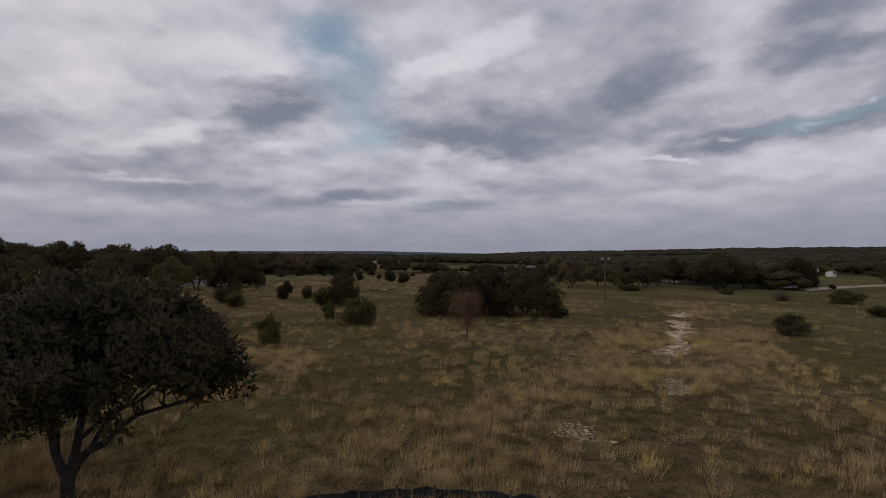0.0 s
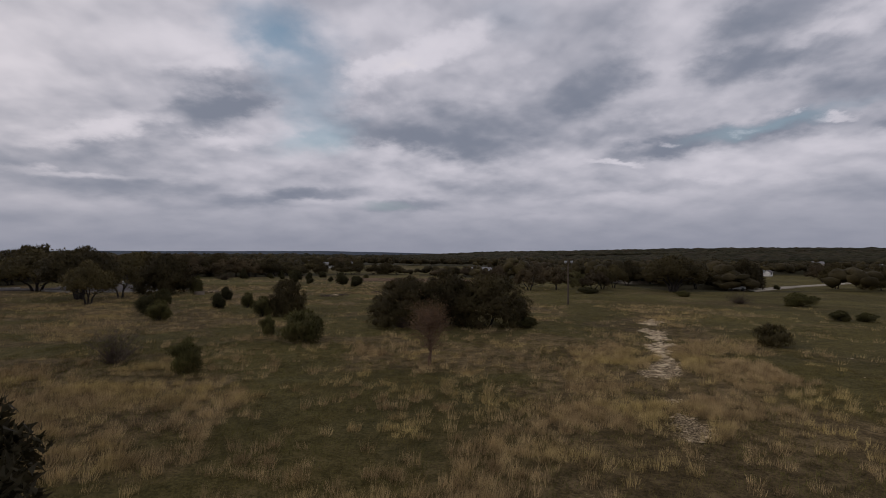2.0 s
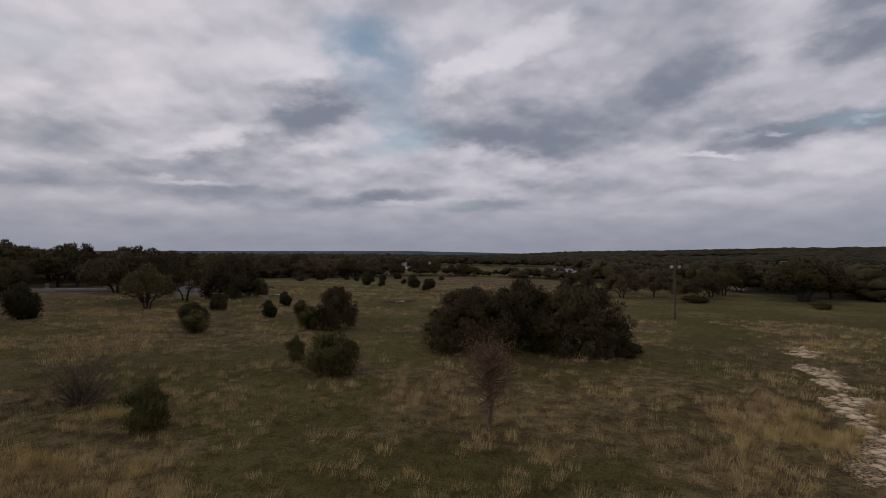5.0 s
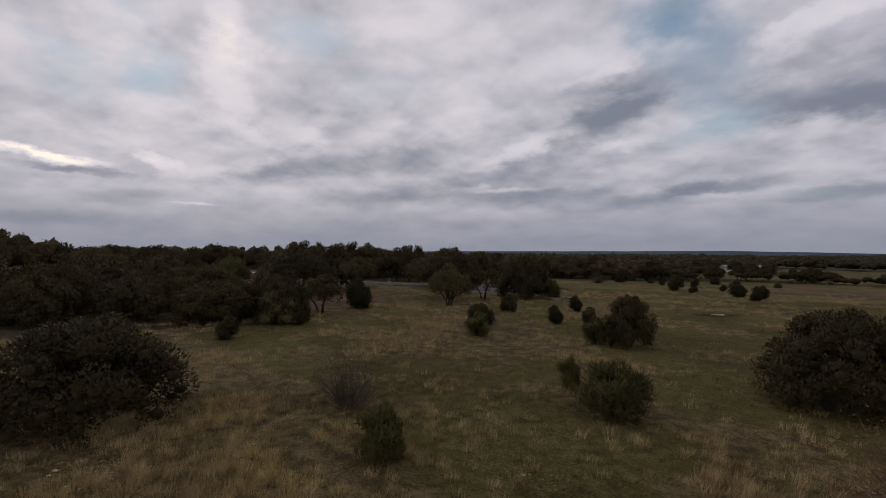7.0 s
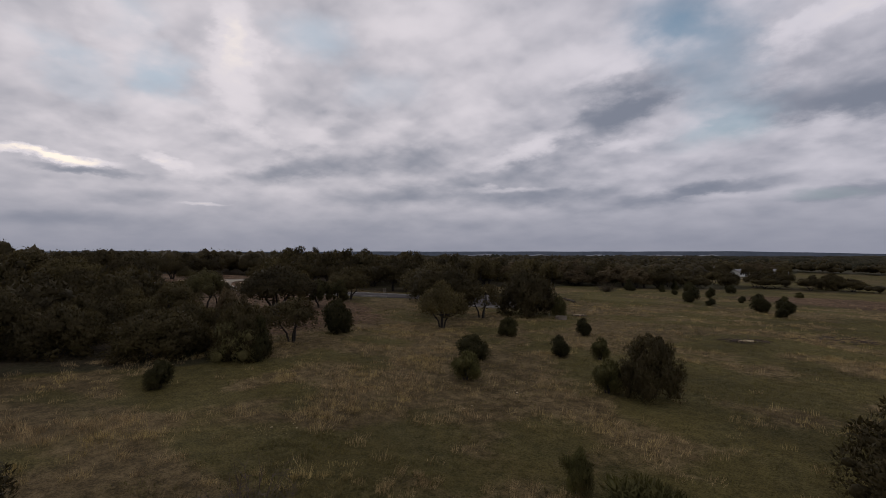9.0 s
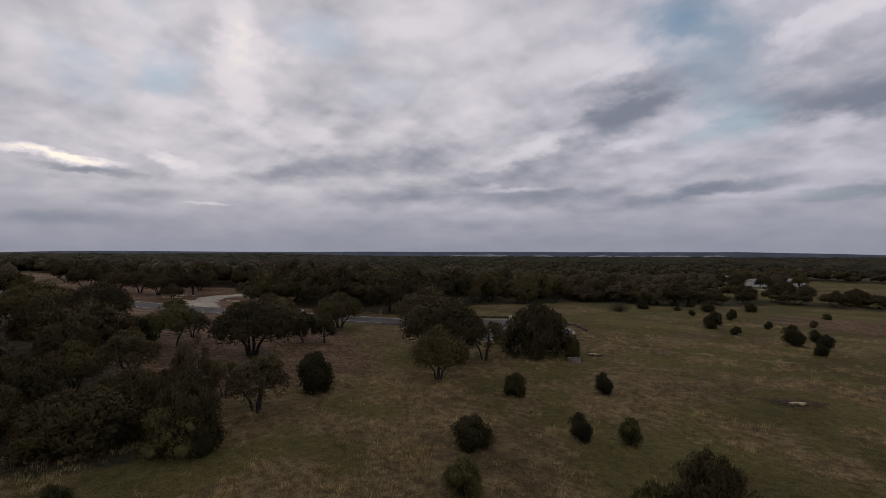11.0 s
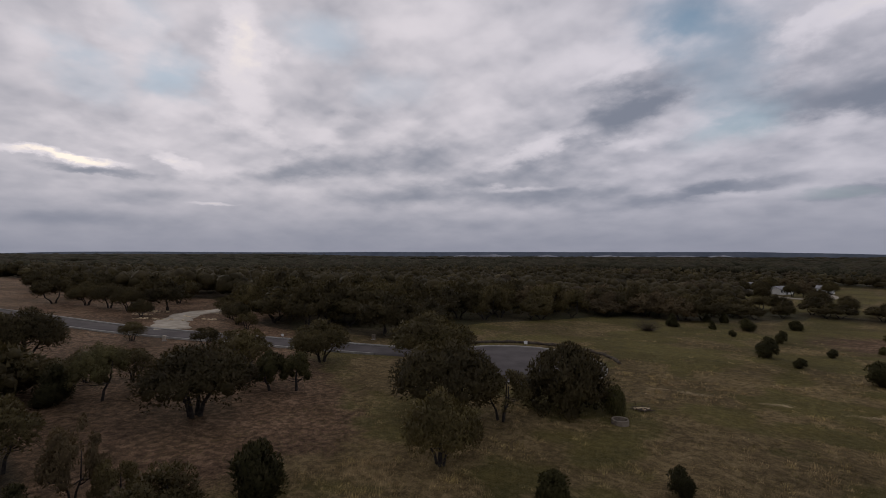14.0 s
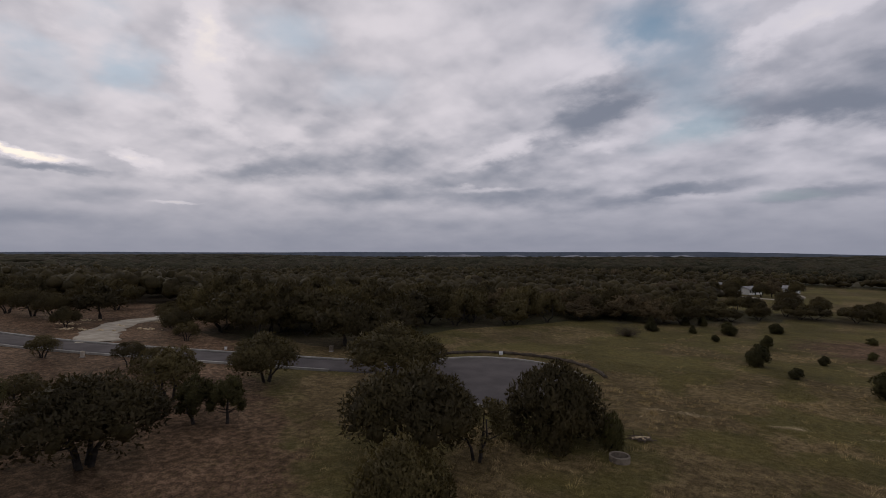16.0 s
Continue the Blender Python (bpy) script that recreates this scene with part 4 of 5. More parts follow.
plant("shrub", -15.4, 58.6, 2.2, 2.2)
plant("shrub", -7.8, 42.0, 2.4, 3.6)
plant("shrub", -11.0, 44.2, 1.7, 1.4)
plant("shrub", -11.9, 31.6, 1.9, 1.9, "dark green shrub of upright shoots", 15)
plant("twigs", -16.9, 34.4, 2.6, 3.0)
plant("cedar_round", -28.0, 60.4, 2.1, 3.0)
plant("shrub", -24.1, 54.5, 2.0, 2.4)
plant("cedar_round", -32.6, 73.4, 2.1, 2.4)
plant("cedar_round", -26.7, 80.0, 2.0, 2.0)
plant("cedar_round", -23.1, 66.9, 1.9, 1.9)
plant("shrub", -20.0, 68.6, 1.9, 1.8)
plant("cedar_round", -29.5, 142.0, 3.4, 4.0)
plant("cedar_round", -29.7, 161.7, 2.5, 2.5)
plant("cedar_round", -24.6, 136.0, 1.5, 2.2)
plant("cedar_round", -15.8, 130.6, 3.2, 3.8)
plant("cedar_round", -13.2, 137.5, 2.1, 2.4)
plant("cedar_round", -11.4, 130.0, 2.3, 2.6)
plant("cedar_round", -11.6, 122.0, 1.7, 2.0)
plant("cedar", -52.4, 169.2, 3.4, 3.4)
plant("cedar", -48.5, 186.0, 2.3, 2.4)
plant("cedar", -44.4, 172.8, 1.9, 1.9)
plant("cedar", -45.0, 188.4, 2.9, 2.4)
plant("cedar_round", -37.9, 175.4, 2.9, 4.0)
plant("cedar_round", -38.6, 163.4, 1.4, 1.8)
plant("cedar_round", -29.6, 186.7, 2.3, 3.2)
plant("cedar_round", -21.3, 150.5, 1.5, 1.9)
plant("twigs", -54.1, 157.0, 3.2, 6.4)
plant("shrub", -13.4, 182.6, 1.5, 2.4)
plant("shrub", -14.6, 161.6, 1.5, 1.8)
plant("cedar_round", -46.7, 60.4, 3.7, 3.5)
plant("oak_sparse", -45.2, 53.8, 4.9, 5.9)
plant("oak_sparse", -50.8, 53.7, 3.7, 3.0)
plant("oak_a", -65.4, 64.0, 7.0, 11.8, "broad dark live oak with three stems on brown litter", 35)
plant("small_dark", -68.2, 73.4, 4.7, 4.2)
plant("small_dark", -66.0, 75.2, 4.7, 4.2)
plant("oak_b", -76.6, 86.0, 6.2, 9.6)
plant("oak_sparse", -76.9, 75.0, 6.2, 7.4)
plant("olive_tree", -76.8, 59.2, 6.6, 7.0)
plant("oak_a", -47.4, 79.8, 7.8, 11.6, "tall dark live oak before the turning circle", 80)
plant("oak_b", -41.6, 72.4, 5.8, 6.8, turn=10)
plant("oak_sparse", -43.9, 84.0, 5.8, 6.4, turn=70)
plant("oak_low", -41.0, 92.0, 6.8, 9.8, "dome-shaped dense dark live oak", 20)
plant("shrub", -36.6, 93.6, 3.1, 2.6)
plant("oak_b", -65.6, 97.4, 7.5, 14.2, turn=15)
plant("cedar_round", -36.8, 38.9, 1.8, 1.9)
plant("oak_low", -46.5, 42.2, 3.8, 8.2, turn=5)
plant("oak_a", -45.8, 48.4, 4.6, 4.6)
plant("oak_low", -52.6, 37.0, 4.0, 7.6, turn=100)
plant("oak_low", -54.5, 30.5, 4.4, 7.4, turn=160)
plant("oak_low", -58.5, 40.5, 4.3, 7.0, turn=215)
plant("oak_b", -61.5, 45.0, 4.6, 6.0)
plant("oak_a", -59.0, 33.0, 5.2, 7.4)
plant("olive", -41.2, 46.3, 3.7, 5.0, turn=30)
plant("cedar", -39.6, 47.3, 3.7, 2.1)
plant("thicket", -22.9, 26.2, 4.1, 8.0, "broad dark thicket standing in dry grass", 45)
plant("thicket", -26.6, 27.4, 3.2, 4.6, turn=150)
plant("spiky", 28.2, 39.8, 1.5, 2.8)
plant("shrub", 61.7, 75.0, 2.1, 5.2)
plant("shrub", 48.8, 55.1, 1.2, 2.2)
plant("shrub", 52.1, 55.0, 1.0, 2.3)
plant("twigs", 55.0, 79.6, 2.3, 4.8)
plant("oak_a", 62.5, 112.0, 8.6, 15.0, turn=60)
plant("oak_low", 88.5, 123.0, 7.9, 9.4)
plant("oak_b", 124.0, 133.0, 7.6, 9.8)
plant("brown", 168.0, 184.0, 8.2, 15.0)
plant("oak_low", 131.0, 126.0, 6.2, 12.0)
plant("cedar_round", 99.7, 126.0, 1.2, 1.9)
plant("oak_sparse", -82.4, 56.0, 4.5, 5.7)
plant("oak_sparse", -85.8, 60.0, 4.0, 5.7)
plant("oak_a", -100.4, 56.4, 7.6, 10.4, turn=140)
plant("oak_b", -116.5, 52.0, 7.0, 13.0)
plant("oak_b", -108.0, 47.5, 6.6, 10.0)
plant("oak_low", -97.0, 48.5, 5.2, 8.0)
plant("cedar", -78.5, 55.6, 4.1, 4.0)
plant("oak_low", -72.8, 46.8, 5.0, 6.4)
plant("oak_sparse", -62.5, 49.8, 5.6, 6.6)
plant("oak_sparse", -83.0, 64.0, 4.4, 6.0)
plant("brown", -54.1, 52.3, 5.6, 4.2)
plant("cedar", -52.0, 49.3, 3.0, 2.6)
plant("oak_low", -49.8, 46.0, 4.0, 6.4, turn=75)
plant("oak_low", -41.6, 48.8 - 2.0, 4.4, 5.2, turn=190)
plant("oak_sparse", -111.7, 72.0, 3.7, 5.6)
plant("oak_sparse", -96.7, 78.0, 3.9, 5.0)
plant("oak_sparse", -80.6, 75.2, 6.0, 6.6)
plant("brown", -72.4, 179.0, 8.1, 12.0)
plant("oak_low", -68.5, 190.0, 8.2, 8.0)
plant("brown", -61.7, 190.0, 8.4, 9.6)

plant("brown", 28.5, 112.0, 5.6, 8.0)
plant("brown", 36.0, 116.0, 6.0, 8.5)
plant("brown", 43.5, 112.0, 5.2, 7.5)
plant("brown", 22.5, 124.0, 6.4, 9.0)
plant("brown", 33.0, 128.0, 6.4, 9.0)
plant("oak_b", 49.0, 120.0, 5.6, 7.5)
plant("oak_b", 55.5, 128.0, 6.2, 8.5)
plant("olive", 46.0, 131.0, 5.0, 7.0)
plant("cedar_round", 38.7, 103.5, 1.3, 5.0)
plant("shrub", 54.6, 95.5, 1.2, 3.4)
plant("oak_a", -52.0, 300.0, 6.5, 9.0)
plant("brown", -38.5, 322.0, 7.0, 8.0)
plant("oak_b", -52.0, 326.0, 7.0, 9.0)
plant("brown", -45.0, 332.0, 7.5, 9.0)
plant("oak_b", -21.0, 240.0, 6.0, 7.0)
plant("oak_low", -8.0, 236.0, 5.5, 9.0)
plant("oak_low", -30.0, 268.0, 5.5, 10.0)

for bx, by in ((-189, 75), (-205, 84), (-222, 88), (-168, 100), (-186, 99), (-150, 91), (-240, 80), (-262, 88), (-284, 86), (-213, 93)):
    plant("wood_a", bx, by, 8.6, 12.0, "live oak standing on open brown ground")
plant("oak_a", -156.0, 84.0, 6.2, 9.0)
plant("oak_a", -166.0, 82.5, 6.6, 10.0)
plant("oak_b", -177.0, 80.0, 6.6, 10.0)
plant("oak_sparse", -137.0, 99.5, 5.0, 6.0)
plant("oak_sparse", -127.5, 96.5, 4.4, 5.6)
plant("oak_b", -118.0, 93.5, 5.0, 6.4)
plant("oak_sparse", -111.0, 92.0, 3.8, 5.0)
plant("oak_b", -142.0, 82.5, 4.2, 6.0)
plant("oak_low", -50.0, 288.0, 4.6, 8.0)
plant("brown", -37.0, 302.0, 6.5, 8.0)
plant("oak_b", -60.0, 305.0, 6.5, 8.5)
plant("oak_b", -28.5, 322.0, 6.5, 8.0)
plant("oak_a", -40.5, 299.0, 6.0, 7.5)
plant("oak_b", -53.0, 305.0, 6.0, 7.0)


# ---- woods ----
def scatter(step, r0, r1, seed, az0=-58, az1=96):
    """Jittered grid points within a wedge of view."""
    g = np.random.default_rng(seed)
    n = int(2 * r1 / step) + 1
    a = (np.arange(n) - n / 2) * step
    X, Y = np.meshgrid(a, a)
    X = X.ravel() + (g.random(X.size) - 0.5) * step * 1.5
    Y = Y.ravel() + (g.random(Y.size) - 0.5) * step * 1.5
    r, az = np.hypot(X, Y), np.degrees(np.arctan2(-X, Y))
    k = (r >= r0) & (r < r1) & (az > az0) & (az < az1)
    return X[k], Y[k]


def low_tree(seed, count, length, base=0.16, lumps=13):
    """A tree of few triangles for the woods: rounded lumps and leaf sprigs. One metre wide and high."""
    g = np.random.default_rng(seed)
    cen, rad = [], []
    for i in range(lumps):
        a, u = g.random() * 6.283, math.sqrt(g.random())
        size = 0.13 + 0.08 * g.random()
        top = base + (0.98 - base) * math.sqrt(1 - (0.85 * u) ** 2)
        cen.append((0.40 * u * math.cos(a), 0.40 * u * math.sin(a), base + (top - base - size * 0.7) * (0.45 + 0.55 * g.random())))
        rad.append((size, size, size * 1.1))
    cen, rad = np.array(cen), np.array(rad)
    sv, sf, sn = sprigs(g, cen, rad, count, length, 0.36, 0.2, 0.88, 0.2)
    mv, mf, mn = masses(g, cen, rad, 0.95)
    return np.concatenate([sv, mv]), np.concatenate([sf, mf + len(sv)]), np.concatenate([sn, mn])


HOMES = [(251, 346), (212, 477), (352, 328), (330, 565), (420, 460)]


def make_woods():
    kinds = ["wood_a", "wood_b", "wood_a", "wood_a", "wood_b"]
    X, Y = scatter(7.8, 30, 430, 5)
    keep = woods(X, Y)
    thin = (Y < 66) & (X < -40) & (X > -150) & ((fbm(X, Y, 22.0) < 0.5) | (np.random.default_rng(2).random(len(X)) < 0.45))
    keep &= ~thin & ~((X > -59) & (Y > 22) & (Y < 51))
    X, Y = X[keep], Y[keep]
    order = np.argsort(np.hypot(X + 35, Y - 75) - 45 * ((X > -62) & (X < 0) & (Y > 150) & (Y < 240)) - 25 * ((X < -140) & (Y > 75) & (Y < 110)))
    X, Y = X[order], Y[order]
    g = np.random.default_rng(9)
    tone = 0.7 * fbm(X, Y, 45.0) + 0.3 * g.random(len(X)) + 0.16 * smooth(160, 185, Y) * smooth(-88, -74, X) - 0.10
    H = 5.0 + 4.2 * g.random(len(X)) + 2.8 * ((X < -90) & (Y < 72)) + 2.0 * ((X < -85) & (Y >= 72)) * smooth(110, 180, np.hypot(X, Y)) * smooth(190, 120, Y)
    H = np.where((Y > 190) & (Y < 260) & (X > -55), H * 0.66, H)
    W = (9.0 + 5.0 * g.random(len(X))) * np.where((Y > 190) & (Y < 260) & (X > -55), 0.72, 1.0)
    near = 150
    for i in range(min(near, len(X))):
        kd = "wood_brown" if tone[i] > 0.68 else kinds[int(g.integers(5))]
        if X[i] > -85 and Y[i] < 54 and kd != "wood_brown":
            plant("wood_bush", X[i], Y[i], 3.9 + 0.3 * (H[i] - 4.6) + 0.9 * (X[i] < -62), W[i] * 0.85)
        else:
            plant(kd, X[i], Y[i], H[i], W[i])
    # the rest of the woods as one mesh a colour
    protos = [low_tree(40 + i, 130, 0.052, lumps=11) for i in range(6)]
    far_protos = [low_tree(60 + i, 60, 0.085, lumps=5) for i in range(6)]
    for name, mat, pick in (("oak_woods", M_OAK, tone <= 0.60), ("light_oak_woods", M_OAK_LIGHT, (tone > 0.60) & (tone <= 0.68)), ("brown_woods", M_BROWN, tone > 0.68)):
        Vs, Fs, Ns, n = [], [], [], 0
        for i in np.nonzero(pick)[0]:
            if i < near:
                continue
            v, f, nr = (far_protos if math.hypot(X[i], Y[i]) > 310 else protos)[i % 6]
            a = g.random() * 6.28
            c, s = math.cos(a), math.sin(a)
            o = np.array([X[i], Y[i], gz(X[i], Y[i]) - 0.3])
            u = np.stack([(v[:, 0] * c - v[:, 1] * s) * W[i], (v[:, 0] * s + v[:, 1] * c) * W[i], v[:, 2] * H[i]], 1) + o
            Vs.append(u)
            Fs.append(f + n)
            Ns.append(np.stack([nr[:, 0] * c - nr[:, 1] * s, nr[:, 0] * s + nr[:, 1] * c, nr[:, 2]], 1))
            n += len(u)
        if Vs:
            tagged(new(name, mesh_of(name, np.concatenate(Vs), np.concatenate(Fs), mat, True, np.concatenate(Ns))), "close woods of dark oaks with some brown trees", "woods", kind="stuff")
    # distant canopy: lumps that grow larger with distance
    Vs, Fs, n = [], [], 0
    b = bmesh.new()
    bmesh.ops.create_icosphere(b, subdivisions=1, radius=1.0)
    b.verts.ensure_lookup_table()
    lv, lf = np.array([v.co[:] for v in b.verts]), np.array([[v.index for v in q.verts] for q in b.faces])
    b.free()
    for step, r0, r1, h in ((8.5, 430, 560, 7.0), (13, 560, 950, 7.5), (24, 950, 1700, 8.5), (48, 1700, 3600, 11.0)):
        x, y = scatter(step, r0, r1, int(step))
        open_land = (fbm(x * 0.5 + 50, y + 333, 260) > 0.63) | inside(LAWN, x, y)
        for hx, hy in HOMES:
            d = math.hypot(hx, hy)
            along, across = (x * hx + y * hy) / d, np.abs(x * hy - y * hx) / d
            open_land |= (across < 16) & (along > d * 0.82) & (along < d + 14)
        x, y = x[~open_land], y[~open_land]
        z = ground_z(x, y)
        for i in range(len(x)):
            w, tall = step * (0.62 + 0.35 * g.random()), 0.42 + 0.42 * g.random() ** 2
            for j in range(5 if step < 9 else 1):
                off = (g.random(3) - 0.5) * np.array([w, w, h * 0.25]) * (1.25 if step < 9 else 0.0)
                k = (0.28 + 0.2 * g.random()) if step < 9 else 1.0
                Vs.append(lv * (1 + 0.45 * (g.random((len(lv), 1)) - 0.5)) * np.array([w * k, w * k, h * tall * (0.5 + 0.5 * k)]) + np.array([x[i], y[i], z[i] + h * 0.35]) + off)
                Fs.append(lf + n)
                n += len(lv)
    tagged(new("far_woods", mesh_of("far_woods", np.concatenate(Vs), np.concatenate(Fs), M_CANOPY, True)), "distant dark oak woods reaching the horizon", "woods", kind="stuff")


make_woods()


# ---- grass ----
def tufts(name, x, y, n, h, spread_r, width, mat, label, seed, bend=0.38):
    """Grass: each tuft a fan of thin blades, all in one mesh."""
    g = np.random.default_rng(seed)
    z = ground_z(x, y)
    m = len(x)
    hh = (h * (0.55 + 0.8 * g.random(m)))[:, None, None]
    a = g.random((m, n)) * 6.283
    r = np.sqrt(g.random((m, n))) * spread_r
    foot = np.stack([x[:, None] + r * np.cos(a), y[:, None] + r * np.sin(a), np.repeat(z[:, None] - 0.04, n, 1)], -1)
    out = np.stack([np.cos(a), np.sin(a), np.zeros_like(a)], -1)
    lean = out * bend * g.random((m, n, 1)) + g.normal(size=(m, n, 3)) * 0.16 + g.normal(size=(m, 1, 3)) * 0.14 + np.array([0.14, 0.05, 0])
    lean[..., 2] = 0
    tip = foot + hh * (lean + np.array([0, 0, 1.0])) * (0.5 + 0.5 * g.random((m, n, 1)))
    b = g.random((m, n)) * 6.283
    side = np.stack([np.cos(b), np.sin(b), np.zeros_like(b)], -1) * width
    V = np.stack([foot - side, foot + side, tip], 2).reshape(-1, 3)
    tagged(new(name, mesh_of(name, V, np.arange(len(V)).reshape(-1, 3), mat)), label, "grass", kind="stuff")


def make_grass():
    g = np.random.default_rng(17)

    def points(x0, x1, y0, y1, per):
        n = int((x1 - x0) * (y1 - y0) * per)
        return x0 + (x1 - x0) * g.random(n), y0 + (y1 - y0) * g.random(n)

    xs, ys = [], []
    for box, per in (((-22, 26, 7, 40), 9.0), ((-48, 40, 40, 75), 2.6), ((-48, -22, 24, 40), 4.0), ((-62, 10, 75, 115), 1.6), ((26, 60, 15, 75), 1.4), ((-60, 40, 115, 170), 0.7)):
        x, y = points(*box, per)
        k = (g.random(len(x)) < (0.10 - 0.06 * smooth(36, 65, y) + 0.95 * dryness(x, y)) * (0.10 + 0.90 * smooth(0.42, 0.60, fbm(x - 200, y, 3.4)))) & (bareness(x, y) < 0.45) & (g.random(len(x)) > 0.75 * litter_at(x, y)) & (to_line(ROAD, x, y) > 4.5) & (np.hypot(x - CUL[0], y - CUL[1]) > CUL[2] + 1)
        xs.append(x[k])
        ys.append(y[k])
    x, y = np.concatenate(xs), np.concatenate(ys)
    near = np.hypot(x, y - 14) < 32
    tufts("dry_grass", x[near], y[near], 56, 0.46, 0.24, 0.0062, M_DRYGRASS, "tall tan dry grass tufts in the meadow", 1)
    tufts("dry_grass", x[~near], y[~near], 26, 0.42, 0.42, 0.011, M_DRYGRASS, "tall tan dry grass tufts in the meadow", 2)
    x, y = points(-24, 28, 8, 42, 18.0)
    k = (bareness(x, y) < 0.5) & (fbm(x + 5, y, 1.6) > 0.42)
    tufts("short_grass", x[k], y[k], 7, 0.2, 0.2, 0.013, M_GREENGRASS, "short green and brown grass", 3, 0.8)
    x, y = points(-60, 45, 42, 130, 5.0)
    k = (fbm(x + 5, y, 3.0) > 0.4) & (bareness(x, y) < 0.5) & (to_line(ROAD, x, y) > 4.5) & (np.hypot(x - CUL[0], y - CUL[1]) > CUL[2] + 1)
    tufts("short_grass", x[k], y[k], 5, 0.2, 0.32, 0.02, M_GREENGRASS, "short green and brown grass", 4, 0.8)


make_grass()


# ---- stones ----
def make_stones():
    g = np.random.default_rng(23)
    iv = np.array([(1, 0, 0), (-1, 0, 0), (0, 1, 0), (0, -1, 0), (0, 0, 1), (0, 0, -1)], float)
    jf = np.array([(0, 2, 4), (2, 1, 4), (1, 3, 4), (3, 0, 4), (2, 0, 5), (1, 2, 5), (3, 1, 5), (0, 3, 5)])
    x, y = np.concatenate([g.uniform(-26, 30, 60000), g.uniform(-60, 0, 20000)]), np.concatenate([g.uniform(8, 60, 60000), g.uniform(60, 115, 20000)])
    k = g.random(len(x)) < np.clip(bareness(x, y) - 0.2, 0, 1) * 0.8
    x, y = x[k], y[k]
    Vs, Fs = [], []
    big = smooth(26, 38, y) * smooth(2.2, 1.2, to_line(TRACK, x, y))
    for i in range(len(x)):
        s = 0.025 + (0.07 + 0.15 * big[i]) * g.random() ** 3
        r = iv * (s * (1 + 0.7 * g.random((6, 3)))) * np.array([1.3, 1.2, 0.32])
        Vs.append(r + np.array([x[i], y[i], gz(x[i], y[i]) + 0.02]))
        Fs.append(jf + 6 * i)
    tagged(new("stones", mesh_of("stones", np.concatenate(Vs), np.concatenate(Fs), M_STONE)), "pale limestone rubble scattered on the track", "stones", kind="stuff")


make_stones()


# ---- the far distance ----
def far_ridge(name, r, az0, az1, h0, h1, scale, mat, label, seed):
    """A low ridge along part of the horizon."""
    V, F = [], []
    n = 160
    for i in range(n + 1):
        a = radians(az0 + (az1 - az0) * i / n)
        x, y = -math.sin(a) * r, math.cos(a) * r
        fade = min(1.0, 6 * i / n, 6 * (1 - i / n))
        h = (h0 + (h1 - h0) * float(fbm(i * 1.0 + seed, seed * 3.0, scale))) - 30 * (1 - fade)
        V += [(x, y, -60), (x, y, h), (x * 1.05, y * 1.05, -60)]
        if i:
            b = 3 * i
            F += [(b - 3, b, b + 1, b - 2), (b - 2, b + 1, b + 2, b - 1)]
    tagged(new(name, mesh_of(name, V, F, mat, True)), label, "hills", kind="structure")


# the blue-grey haze of distance is put into the hills' base colour
M_RIDGE = material("hazed_hills", two_tone((0.12, 0.14, 0.17), (0.15, 0.17, 0.20), 0.004, 0.03, 0.1, 1.0), 1.0, 0.0, 0.0)
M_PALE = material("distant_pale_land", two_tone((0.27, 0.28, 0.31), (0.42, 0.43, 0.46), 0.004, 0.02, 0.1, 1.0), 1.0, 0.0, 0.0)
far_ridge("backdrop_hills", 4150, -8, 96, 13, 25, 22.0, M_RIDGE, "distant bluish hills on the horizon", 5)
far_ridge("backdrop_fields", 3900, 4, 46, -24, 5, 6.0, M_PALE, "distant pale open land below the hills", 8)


# ---- made things ----
def at(ob, x, y, turn=0.0, dz=0.0):
    ob.matrix_basis = Matrix.LocRotScale((x, y, gz(x, y) + dz), Euler((0, 0, radians(turn))), None)
    return ob


def yard_pole(x, y, h, turn):
    p = new("utility_pole")
    part("pole", cone_bm(0.15, 0.10, -0.4, h, 12), M_WOOD, p)
    part("crossarm", box_bm(-0.55, 0.55, -0.06, 0.06, h - 0.55, h - 0.42, 0.01), M_WOOD, p)
    for sx in (-0.45, 0.45):
        part("insulator", cone_bm(0.05, 0.03, h - 0.42, h - 0.25, 8, sx), M_WHITE, p)
    for sx in (-0.5, 0.5):
        head = part("lamp_head", box_bm(sx - 0.2, sx + 0.2, -0.26, -0.06, h - 0.5, h - 0.18, 0.05), M_METAL, p, "pale metal floodlight")
        part("bracket", box_bm(sx - 0.03, sx + 0.03, -0.1, 0.02, h - 0.62, h - 0.4, 0.01), M_METAL, head)
    tagged(at(p, x, y, turn), "dark wooden utility pole with two floodlights in the meadow", "utility pole")
    return p


yard_pole(24.6, 75.5, 6.8, 10)


def light_pole(x, y, h):
    p = new("utility_pole")
    part("pole", cone_bm(0.13, 0.09, -0.4, h, 10), M_WOOD, p)
    part("transformer", cone_bm(0.24, 0.24, h - 1.1, h - 0.3, 12, 0.32), M_METAL, p, "pale metal drum on the pole")
    tagged(at(p, x, y), "wooden utility pole beside the gravel road", "utility pole")


light_pole(91.9, 121.0, 5.6)
light_pole(145.9, 158.5, 6.0)


